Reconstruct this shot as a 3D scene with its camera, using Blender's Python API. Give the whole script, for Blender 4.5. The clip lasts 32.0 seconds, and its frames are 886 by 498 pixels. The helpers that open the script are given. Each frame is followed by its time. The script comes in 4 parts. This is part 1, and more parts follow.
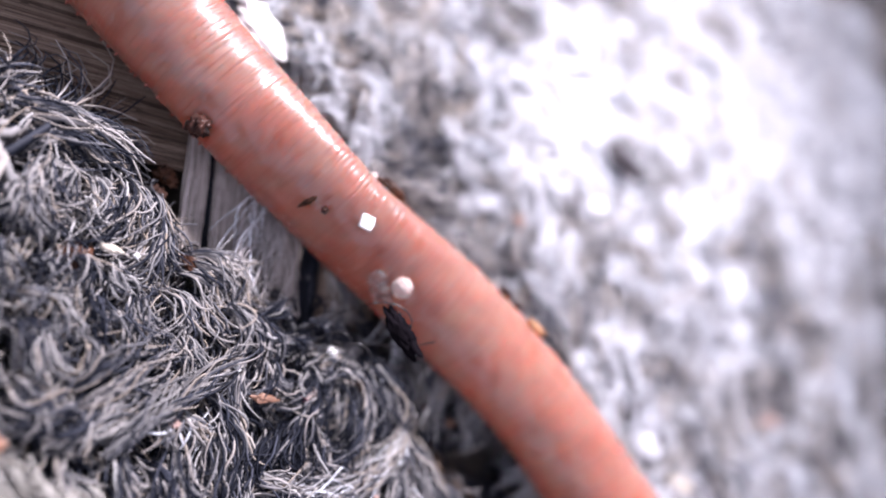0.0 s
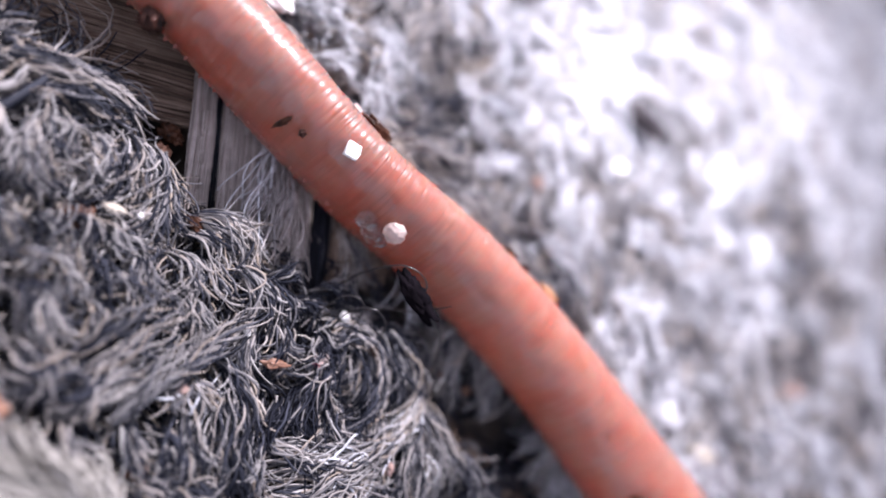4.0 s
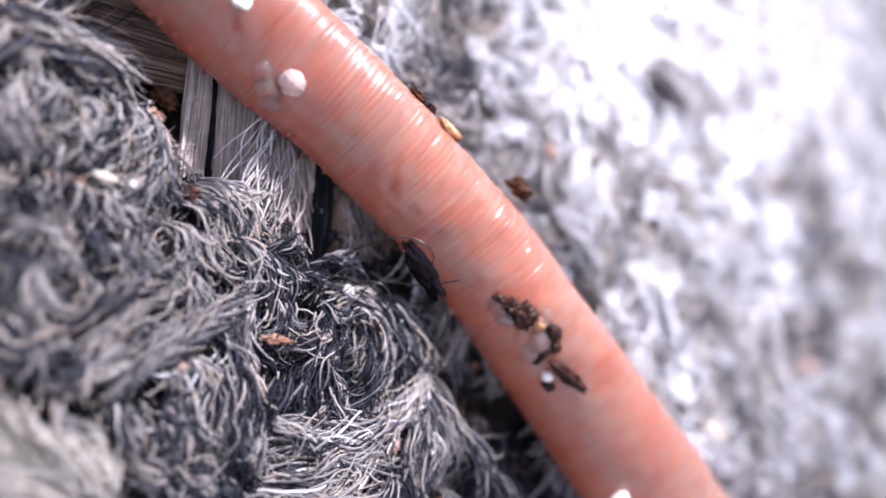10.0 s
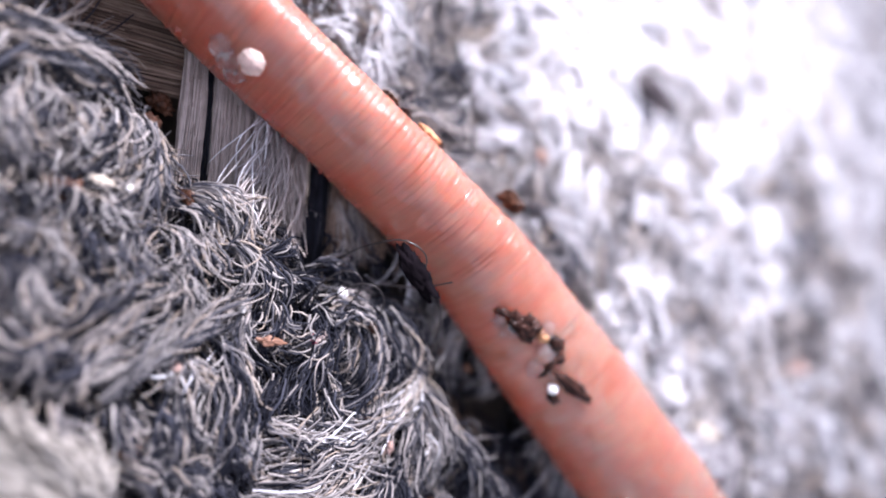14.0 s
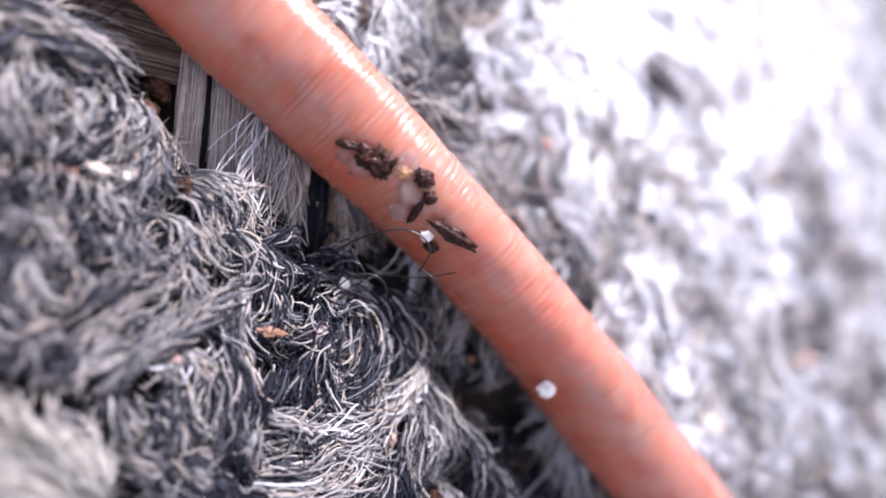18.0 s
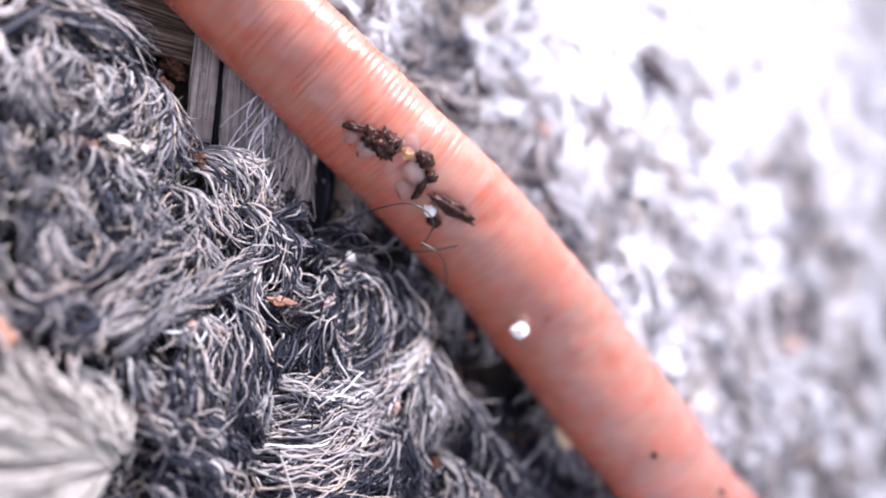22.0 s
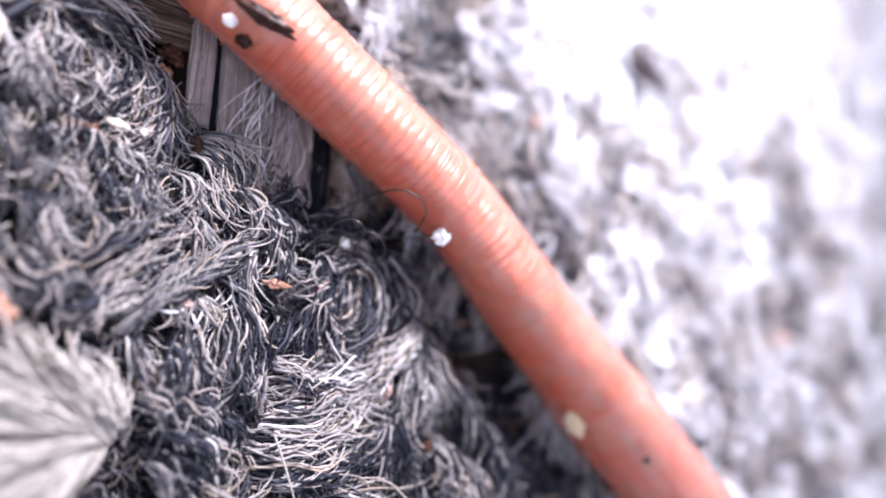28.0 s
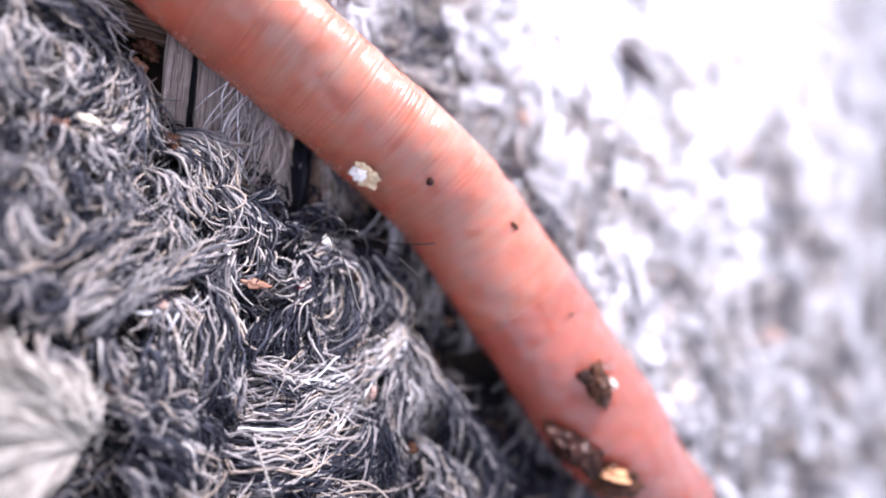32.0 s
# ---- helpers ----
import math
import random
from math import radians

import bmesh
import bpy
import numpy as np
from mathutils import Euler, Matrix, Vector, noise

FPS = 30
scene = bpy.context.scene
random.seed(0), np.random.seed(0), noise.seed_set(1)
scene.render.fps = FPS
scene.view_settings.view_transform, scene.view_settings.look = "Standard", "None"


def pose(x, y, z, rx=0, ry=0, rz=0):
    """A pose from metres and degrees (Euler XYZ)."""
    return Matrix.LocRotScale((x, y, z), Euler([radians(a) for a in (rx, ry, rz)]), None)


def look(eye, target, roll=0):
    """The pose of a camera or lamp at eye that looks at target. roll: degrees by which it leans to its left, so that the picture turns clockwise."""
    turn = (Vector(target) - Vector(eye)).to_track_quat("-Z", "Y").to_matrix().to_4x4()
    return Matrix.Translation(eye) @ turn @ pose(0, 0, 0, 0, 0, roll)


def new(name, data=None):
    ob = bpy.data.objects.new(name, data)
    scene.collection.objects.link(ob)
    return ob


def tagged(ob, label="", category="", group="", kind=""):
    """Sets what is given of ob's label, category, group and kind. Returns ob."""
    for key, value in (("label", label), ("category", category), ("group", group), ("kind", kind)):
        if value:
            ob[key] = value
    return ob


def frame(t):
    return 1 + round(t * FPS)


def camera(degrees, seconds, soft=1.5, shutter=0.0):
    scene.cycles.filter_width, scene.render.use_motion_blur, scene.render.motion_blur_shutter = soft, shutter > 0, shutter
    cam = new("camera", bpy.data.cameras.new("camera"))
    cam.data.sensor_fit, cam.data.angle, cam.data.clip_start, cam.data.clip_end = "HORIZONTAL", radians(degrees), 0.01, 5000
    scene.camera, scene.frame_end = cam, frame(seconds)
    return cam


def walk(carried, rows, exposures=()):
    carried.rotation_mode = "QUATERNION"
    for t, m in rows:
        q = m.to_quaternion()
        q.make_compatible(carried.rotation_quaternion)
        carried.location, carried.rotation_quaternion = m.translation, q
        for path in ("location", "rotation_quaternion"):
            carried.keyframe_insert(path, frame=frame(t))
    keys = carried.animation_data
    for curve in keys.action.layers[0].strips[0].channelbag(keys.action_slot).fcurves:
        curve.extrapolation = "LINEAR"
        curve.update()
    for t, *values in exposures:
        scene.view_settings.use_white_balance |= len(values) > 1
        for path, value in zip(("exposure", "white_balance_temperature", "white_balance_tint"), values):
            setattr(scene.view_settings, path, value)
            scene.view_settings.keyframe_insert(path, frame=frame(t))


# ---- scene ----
# A worm crawls over a shaggy rug, seen from a hand's width. Lengths below are in millimetres (MM) unless they say otherwise.
MM = 0.001
cam = camera(68.3, 32.0, soft=2.0)
cam.data.dof.use_dof = True
cam.data.dof.focus_distance = 27.3 * MM
cam.data.dof.aperture_fstop = 26.5 / 1.75
METRES = 0.016
FIRST_EYE = pose(-0.02102, -0.01183, 0.02803, -71.339, -36.868, 0.000)
ROWS = [
    (0, -0.0025, 0.0028, 0.0034, -0.062, -0.015, -0.279),
    (0.5, -0.0035, 0.0166, -0.0185, 0.36, -0.587, -0.127),
    (1, -0.0049, 0.0335, -0.0166, 0.583, -1.084, -0.301),
    (1.5, -0.0092, 0.0451, -0.0146, 0.634, -1.522, -0.253),
    (2, -0.0096, 0.0542, -0.0142, 0.815, -1.806, -0.2865),
    (2.5, -0.01, 0.0632, -0.0138, 0.996, -2.09, -0.32),
    (3, -0.0042, 0.0721, -0.0262, 1.179, -2.173, -0.08),
    (3.5, -0.0072, 0.0791, -0.0262, 1.166, -2.347, -0.157),
    (5.5, -0.0082, 0.0932, -0.0253, 1.268, -3.016, -0.238),
    (6, -0.0134, 0.0978, -0.0268, 1.167, -3.073, -0.262),
    (6.5, -0.0084, 0.1007, -0.0293, 1.307, -3.143, -0.19),
    (7, -0.0082, 0.1204, -0.0283, 1.494, -3.819, -0.181),
    (7.5, -0.0051, 0.1414, -0.0262, 1.782, -4.505, -0.263),
    (8, -0.0113, 0.1536, -0.0187, 1.911, -5.006, -0.469),
    (8.5, -0.0087, 0.1435, -0.024, 1.841, -4.521, -0.297),
    (9, -0.0107, 0.1627, -0.0214, 1.812, -5.23, -0.384),
    (9.5, -0.0105, 0.163, -0.0267, 1.755, -5.219, -0.257),
    (10, -0.0092, 0.1633, -0.0248, 1.892, -5.226, -0.311),
    (10.5, -0.0089, 0.1243, -0.0189, 1.314, -4.073, -0.397),
    (11, -0.0034, 0.1044, -0.0281, 1.096, -3.416, -0.15),
    (11.5, -0.0038, 0.115, -0.0306, 1.176, -3.786, -0.18),
    (12, -0.0032, 0.1224, -0.0329, 1.244, -4.021, -0.108),
    (12.5, -0.0057, 0.1254, -0.0302, 1.211, -4.153, -0.135),
    (13, -0.0043, 0.1317, -0.0359, 1.275, -4.271, -0.108),
    (13.5, -0.0047, 0.1333, -0.0321, 1.387, -4.394, -0.228),
    (14, -0.0051, 0.1387, -0.0329, 1.368, -4.651, -0.186),
    (14.5, -0.0043, 0.1422, -0.0379, 1.428, -4.576, -0.103),
    (16.5, -0.0038, 0.1519, -0.0362, 1.576, -4.958, -0.191),
    (17, -0.004, 0.1588, -0.0354, 1.531, -5.236, -0.138),
    (17.5, -0.0049, 0.1658, -0.0362, 1.599, -5.454, -0.137),
    (18, -0.0052, 0.1715, -0.0367, 1.708, -5.537, -0.2),
    (18.5, -0.0032, 0.1709, -0.0333, 1.752, -5.6, -0.174),
    (19, -0.0052, 0.086, -0.07, 0.932, -3.781, 0.077),
    (19.5, -0.0229, 0.0481, -0.1046, 0.76, -4.045, -0.253),
    (20, -0.0254, 0.0576, -0.1067, 0.736, -4.284, -0.312),
    (20.5, -0.0253, 0.0639, -0.1065, 0.875, -4.501, -0.321),
    (21, -0.0251, 0.0677, -0.1082, 1.045, -4.503, -0.363),
    (21.5, -0.0305, 0.073, -0.1059, 0.985, -4.731, -0.432),
    (22, -0.0266, 0.0886, -0.1074, 1.16, -5.287, -0.373),
    (22.5, -0.0253, 0.1118, -0.0998, 1.711, -5.767, -0.518),
    (23, -0.0255, 0.117, -0.1003, 1.502, -5.869, -0.615),
    (23.5, -0.0217, 0.1121, -0.1017, 1.61, -5.764, -0.521),
    (24, -0.0217, 0.1101, -0.1024, 1.609, -5.727, -0.565),
    (24.5, -0.0062, 0.1318, -0.1059, 1.655, -5.423, -0.502),
    (25, -0.0075, 0.1342, -0.1011, 1.39, -5.907, -0.582),
    (25.5, -0.0029, 0.1274, -0.1071, 1.4, -5.54, -0.455),
    (27.5, -0.0136, 0.0385, -0.155, 0.835, -4.577, -0.753),
    (28, -0.0232, 0.0472, -0.1511, 0.606, -5.006, -0.852),
    (28.5, -0.0182, 0.0524, -0.1547, 0.85, -5.12, -0.876),
    (29, -0.0152, 0.0594, -0.1595, 1.03, -5.197, -0.719),
    (29.5, 0.0045, 0.0931, -0.1403, 1.097, -5.589, -0.989),
    (30, 0.0434, 0.1384, -0.123, 0.78, -4.8, -0.439),
    (30.5, 0.0547, 0.168, -0.1054, 0.458, -4.773, -0.291),
    (31, 0.0513, 0.1632, -0.1062, 0.407, -4.929, -0.279),
    (31.5, 0.0454, 0.1497, -0.1091, 0.22, -4.907, -0.315),
    (32, 0.0107, 0.0868, -0.1587, 0.26, -5.068, -0.476),
]
walk(cam, [(t, FIRST_EYE @ pose(METRES * x, METRES * y, METRES * z, 90 + pitch, roll, yaw)) for t, x, y, z, yaw, pitch, roll in ROWS],
     [(0, 0.03), (1, -0.13), (2, -0.17), (6, -0.02), (9, 0.08), (13, 0.17), (18, 0.26), (19, 0.36), (25, 0.43), (28, 0.5), (30, 0.38), (31, 0.22), (32, 0.5)])

# ---- light ----
world = bpy.data.worlds.new("room_light")
scene.world = world
world.use_nodes = True
world.node_tree.nodes["Background"].inputs["Color"].default_value = (0.79, 0.81, 1.06, 1)
world.node_tree.nodes["Background"].inputs["Strength"].default_value = 1.3
lamp = new("lamp", bpy.data.lights.new("lamp", "AREA"))
lamp.data.shape, lamp.data.size, lamp.data.size_y = "RECTANGLE", 0.007, 0.007
lamp.data.energy, lamp.data.color = 0.255, (0.955, 0.91, 1.03)
lamp.matrix_world = look((0.003, 0.046, 0.060), (0.0, 0.0, 0.0))


# ---- materials ----
def shader(name):
    m = bpy.data.materials.new(name)
    m.use_nodes = True
    nodes, links = m.node_tree.nodes, m.node_tree.links
    return m, nodes, links, nodes["Principled BSDF"]


def ramp(nodes, stops, hard=False):
    r = nodes.new("ShaderNodeValToRGB")
    els = r.color_ramp.elements
    while len(els) < len(stops):
        els.new(0.5)
    for e, (p, c) in zip(els, stops):
        e.position, e.color = p, (*c, 1)
    r.color_ramp.interpolation = "CONSTANT" if hard else "LINEAR"
    return r


DARK, SLATE, GREY = (0.011, 0.012, 0.019), (0.045, 0.047, 0.062), (0.15, 0.14, 0.142)
PALE, WHITE, SAND, BRIGHT = (0.29, 0.262, 0.25), (0.42, 0.395, 0.385), (0.27, 0.215, 0.17), (0.60, 0.60, 0.635)


def fibre_material(name, stops, rough=0.62, gloss=0.18):
    m, nodes, links, p = shader(name)
    geo = nodes.new("ShaderNodeNewGeometry")
    r = ramp(nodes, stops)
    links.new(geo.outputs["Random Per Island"], r.inputs["Fac"])
    tex = nodes.new("ShaderNodeTexCoord")
    n = nodes.new("ShaderNodeTexNoise")
    n.inputs["Scale"].default_value, n.inputs["Detail"].default_value = 1600, 3
    links.new(tex.outputs["Object"], n.inputs["Vector"])
    mr = nodes.new("ShaderNodeMapRange")
    mr.inputs["To Min"].default_value, mr.inputs["To Max"].default_value = 0.6, 1.35
    links.new(n.outputs["Fac"], mr.inputs["Value"])
    mix = nodes.new("ShaderNodeMix")
    mix.data_type, mix.blend_type = "RGBA", "MULTIPLY"
    mix.inputs["Factor"].default_value = 1
    links.new(r.outputs["Color"], mix.inputs[6])
    links.new(mr.outputs["Result"], mix.inputs[7])
    links.new(mix.outputs[2], p.inputs["Base Color"])
    p.inputs["Roughness"].default_value = rough
    p.inputs["Specular IOR Level"].default_value = gloss
    return m


FIBRE = {
    "mixed": fibre_material("mixed_fibre", [(0, DARK), (0.2, DARK), (0.36, SLATE), (0.56, GREY), (0.74, PALE), (0.9, SAND), (1, WHITE)]),
    "light": fibre_material("light_fibre", [(0, DARK), (0.14, SLATE), (0.3, GREY), (0.5, PALE), (0.7, SAND), (0.82, PALE), (1, WHITE)]),
    "dark": fibre_material("dark_fibre", [(0, DARK), (0.6, DARK), (0.78, SLATE), (0.9, GREY), (1, PALE)], gloss=0.15),
    "white": fibre_material("white_fibre", [(0, GREY), (0.15, PALE), (0.5, BRIGHT), (1, BRIGHT)]),
    "grey": fibre_material("grey_fibre", [(0, SLATE), (0.3, GREY), (0.8, (0.25, 0.235, 0.23)), (1, PALE)]),
    "haze": fibre_material("hazy_fibre", [(0, (0.27, 0.265, 0.28)), (0.5, (0.36, 0.358, 0.375)), (1, (0.45, 0.45, 0.475))]),
    "pale": fibre_material("pale_warp", [(0, (0.16, 0.14, 0.14)), (0.5, (0.32, 0.285, 0.28)), (1, (0.42, 0.38, 0.37))]),
    "bleached": fibre_material("bleached_fibre", [(0, (0.10, 0.09, 0.08)), (0.3, (0.26, 0.24, 0.215)), (1, (0.40, 0.37, 0.34))]),
    # the darkest yarn; it also paints the shade beside the worm
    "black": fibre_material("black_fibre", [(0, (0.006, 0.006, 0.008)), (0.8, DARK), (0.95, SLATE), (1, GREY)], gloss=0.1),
    "taupe": fibre_material("taupe_warp", [(0, (0.22, 0.185, 0.17)), (0.5, (0.34, 0.29, 0.27)), (1, (0.46, 0.40, 0.375))], 0.5),
    "brown": fibre_material("brown_fibre", [(0, (0.05, 0.033, 0.025)), (0.5, (0.14, 0.096, 0.072)), (1, (0.25, 0.185, 0.145))]),
}


def plain(name, colour, rough=0.5, grain=900.0, spread=0.5, bump=0.3, **more):
    m, nodes, links, p = shader(name)
    tex = nodes.new("ShaderNodeTexCoord")
    n = nodes.new("ShaderNodeTexNoise")
    n.inputs["Scale"].default_value, n.inputs["Detail"].default_value = grain, 6
    links.new(tex.outputs["Object"], n.inputs["Vector"])
    lo = [c * (1 - spread) for c in colour]
    hi = [min(1, c * (1 + spread)) for c in colour]
    r = ramp(nodes, [(0.3, lo), (0.7, hi)])
    links.new(n.outputs["Fac"], r.inputs["Fac"])
    links.new(r.outputs["Color"], p.inputs["Base Color"])
    b = nodes.new("ShaderNodeBump")
    b.inputs["Strength"].default_value, b.inputs["Distance"].default_value = bump, 0.1 * MM
    links.new(n.outputs["Fac"], b.inputs["Height"])
    links.new(b.outputs["Normal"], p.inputs["Normal"])
    p.inputs["Roughness"].default_value = rough
    for key, value in more.items():
        p.inputs[key.replace("_", " ")].default_value = value
    return m


BACKING = plain("jute_backing", (0.05, 0.037, 0.03), 0.8, 700)


def flesh_material(name, tones, rough=0.4, grain=1.0):
    """Moist skin, mottled along the whole body: the object's colour holds the body coordinate of its ring."""
    m, nodes, links, p = shader(name)
    tex, info = nodes.new("ShaderNodeTexCoord"), nodes.new("ShaderNodeObjectInfo")

    def join(operation, a, b):
        v = nodes.new("ShaderNodeVectorMath")
        v.operation = operation
        links.new(a, v.inputs[0])
        if isinstance(b, tuple):
            v.inputs[1].default_value = b
        else:
            links.new(b, v.inputs[1])
        return v.outputs[0]

    def clouds(where, scale, detail, rough_by=0.5):
        n = nodes.new("ShaderNodeTexNoise")
        n.inputs["Scale"].default_value, n.inputs["Detail"].default_value, n.inputs["Roughness"].default_value = scale, detail, rough_by
        links.new(where, n.inputs["Vector"])
        return n.outputs["Fac"]

    def mapped(value, a, b, c, d):
        r = nodes.new("ShaderNodeMapRange")
        for key, v in zip(("From Min", "From Max", "To Min", "To Max"), (a, b, c, d)):
            r.inputs[key].default_value = v
        links.new(value, r.inputs["Value"])
        return r.outputs["Result"]

    def times(a, b):
        x = nodes.new("ShaderNodeMix")
        x.data_type, x.blend_type = "RGBA", "MULTIPLY"
        x.inputs["Factor"].default_value = 1
        links.new(a, x.inputs[6])
        links.new(b, x.inputs[7])
        return x.outputs[2]

    body = join("ADD", tex.outputs["Object"], info.outputs["Color"])
    # organs and gut that show through: bands and clouds across the body
    r = ramp(nodes, [(0.36, tones[0]), (0.46, tones[1]), (0.54, tones[2]), (0.66, tones[3])])
    links.new(clouds(join("MULTIPLY", body, (1, 0.7, 0.7)), 430, 2, 0.75), r.inputs["Fac"])
    # the fore part is browner, the middle pale, the saddle's end rosy
    along_body = nodes.new("ShaderNodeSeparateColor")
    links.new(info.outputs["Color"], along_body.inputs["Color"])
    tint = ramp(nodes, BODY_TINT)
    links.new(mapped(along_body.outputs["Red"], 0.0, 0.1, 0.0, 1.0), tint.inputs["Fac"])
    colour = times(r.outputs["Color"], tint.outputs["Color"])
    # the fine rings: pale ridges, darker furrows
    rings = clouds(join("MULTIPLY", body, (1, 0.035, 0.035)), 6400, 1)
    stripe = ramp(nodes, [(0.33, (0.92, 0.87, 0.87)), (0.5, (1, 1, 1)), (0.68, (1.0, 1.05, 1.05))])
    links.new(rings, stripe.inputs["Fac"])
    colour = times(colour, stripe.outputs["Color"])
    # side tint: the back is beige-brown; the red of flank and belly paints light shining through the body (the rings
    # turn about the axis, so the skin's own normal tells its side)
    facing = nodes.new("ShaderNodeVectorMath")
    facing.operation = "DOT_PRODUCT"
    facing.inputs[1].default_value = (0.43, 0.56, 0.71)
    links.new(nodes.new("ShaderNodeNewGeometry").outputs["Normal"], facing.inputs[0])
    side_glow = ramp(nodes, [(0.0, (1.0, 0.70, 0.62)), (0.25, (1.0, 0.88, 0.84)), (0.6, (0.96, 1.0, 1.0)), (0.95, (0.74, 0.92, 0.95))])
    links.new(mapped(facing.outputs["Value"], -1, 1, 0, 1), side_glow.inputs["Fac"])
    links.new(times(colour, side_glow.outputs["Color"]), p.inputs["Base Color"])
    swell = clouds(join("MULTIPLY", body, (1, 0.5, 0.5)), 300, 2)
    ridge = nodes.new("ShaderNodeMath")
    ridge.operation = "MULTIPLY"
    links.new(rings, ridge.inputs[0])
    links.new(mapped(swell, 0.38, 0.62, 0.45, 1.25), ridge.inputs[1])
    b1, b2 = nodes.new("ShaderNodeBump"), nodes.new("ShaderNodeBump")
    b1.inputs["Strength"].default_value, b1.inputs["Distance"].default_value = 0.6 * grain, 0.12 * MM
    b2.inputs["Strength"].default_value, b2.inputs["Distance"].default_value = 1.0 * grain, 0.10 * MM
    links.new(clouds(body, 1300, 2), b1.inputs["Height"])
    links.new(ridge.outputs[0], b2.inputs["Height"])
    links.new(b1.outputs["Normal"], b2.inputs["Normal"])
    b3 = nodes.new("ShaderNodeBump")
    b3.inputs["Strength"].default_value, b3.inputs["Distance"].default_value = 0.75 * grain, 0.09 * MM
    links.new(ridge.outputs[0], b3.inputs["Height"])
    links.new(b3.outputs["Normal"], p.inputs["Normal"])
    links.new(b2.outputs["Normal"], p.inputs["Coat Normal"])
    links.new(mapped(clouds(body, 1500, 2), 0.38, 0.50, 0.0, 1.0), p.inputs["Coat Weight"])
    p.inputs["Roughness"].default_value = rough
    p.inputs["Specular IOR Level"].default_value = 0.3
    p.inputs["Subsurface Weight"].default_value = 0.9
    p.inputs["Subsurface Radius"].default_value = (1.0, 0.25, 0.15)
    p.inputs["Subsurface Scale"].default_value = 2.4 * MM
    p.inputs["Coat Roughness"].default_value = 0.05
    return m


BODY_TINT = [(0.06, (0.66, 0.74, 0.78)), (0.26, (0.72, 0.78, 0.82)), (0.36, (0.93, 0.95, 0.94)), (0.62, (1, 1, 1)), (0.72, (0.96, 0.88, 0.9)), (0.95, (0.92, 0.86, 0.9))]
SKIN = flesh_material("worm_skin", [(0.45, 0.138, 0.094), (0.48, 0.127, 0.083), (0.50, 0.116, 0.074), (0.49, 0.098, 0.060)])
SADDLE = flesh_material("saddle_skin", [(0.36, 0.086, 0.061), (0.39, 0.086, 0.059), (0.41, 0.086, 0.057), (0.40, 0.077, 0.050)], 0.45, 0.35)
SETA = plain("flesh_bristle", (0.24, 0.06, 0.04), 0.4, 1500, 0.4)


# ---- mesh helpers ----
def part(name, data, material, parent=None, label=""):
    """Links a bmesh or a mesh as one object under a thing or a part."""
    if isinstance(data, bmesh.types.BMesh):
        me = bpy.data.meshes.new(name)
        data.to_mesh(me)
        data.free()
    else:
        me = data
    if material and not me.materials:
        me.materials.append(material)
    ob = new(name, me)
    ob.parent = parent
    if label:
        tagged(ob, label)
    return ob


def tubes(name, paths, radii, sides=3, smooth=True, tone=None):
    """One mesh of many closed tubes: paths (n, k, 3) and radii (n, k), in millimetres."""
    n, k = paths.shape[:2]
    tan = np.gradient(paths, axis=1)
    tan /= np.linalg.norm(tan, axis=2, keepdims=True) + 1e-9
    ref = np.zeros_like(tan)
    ref[..., 2] = 1
    ref[np.abs(tan[..., 2]) > 0.95] = (1, 0, 0)
    a = np.cross(tan, ref)
    a /= np.linalg.norm(a, axis=2, keepdims=True) + 1e-9
    b = np.cross(tan, a)
    ang = np.arange(sides) * 2 * math.pi / sides
    ring = a[:, :, None] * np.cos(ang)[None, None, :, None] + b[:, :, None] * np.sin(ang)[None, None, :, None]
    verts = (paths[:, :, None] + ring * radii[:, :, None, None]).reshape(-1, 3) * MM
    i = np.arange(n)[:, None, None] * k * sides
    j = np.arange(k - 1)[None, :, None] * sides
    s = np.arange(sides)[None, None, :]
    s2 = (s + 1) % sides
    quads = np.stack([i + j + s, i + j + s2, i + j + sides + s2, i + j + sides + s], axis=-1).reshape(-1, 4)
    me = bpy.data.meshes.new(name)
    me.vertices.add(len(verts))
    me.vertices.foreach_set("co", verts.ravel())
    me.loops.add(quads.size)
    me.loops.foreach_set("vertex_index", quads.ravel().astype(np.int32))
    me.polygons.add(len(quads))
    me.polygons.foreach_set("loop_start", np.arange(0, quads.size, 4, dtype=np.int32))
    me.polygons.foreach_set("use_smooth", np.full(len(quads), smooth))
    if tone is not None:
        me.polygons.foreach_set("material_index", np.repeat(tone, (k - 1) * sides).astype(np.int32))
    me.update(calc_edges=True)
    return me


rng = np.random.default_rng(7)


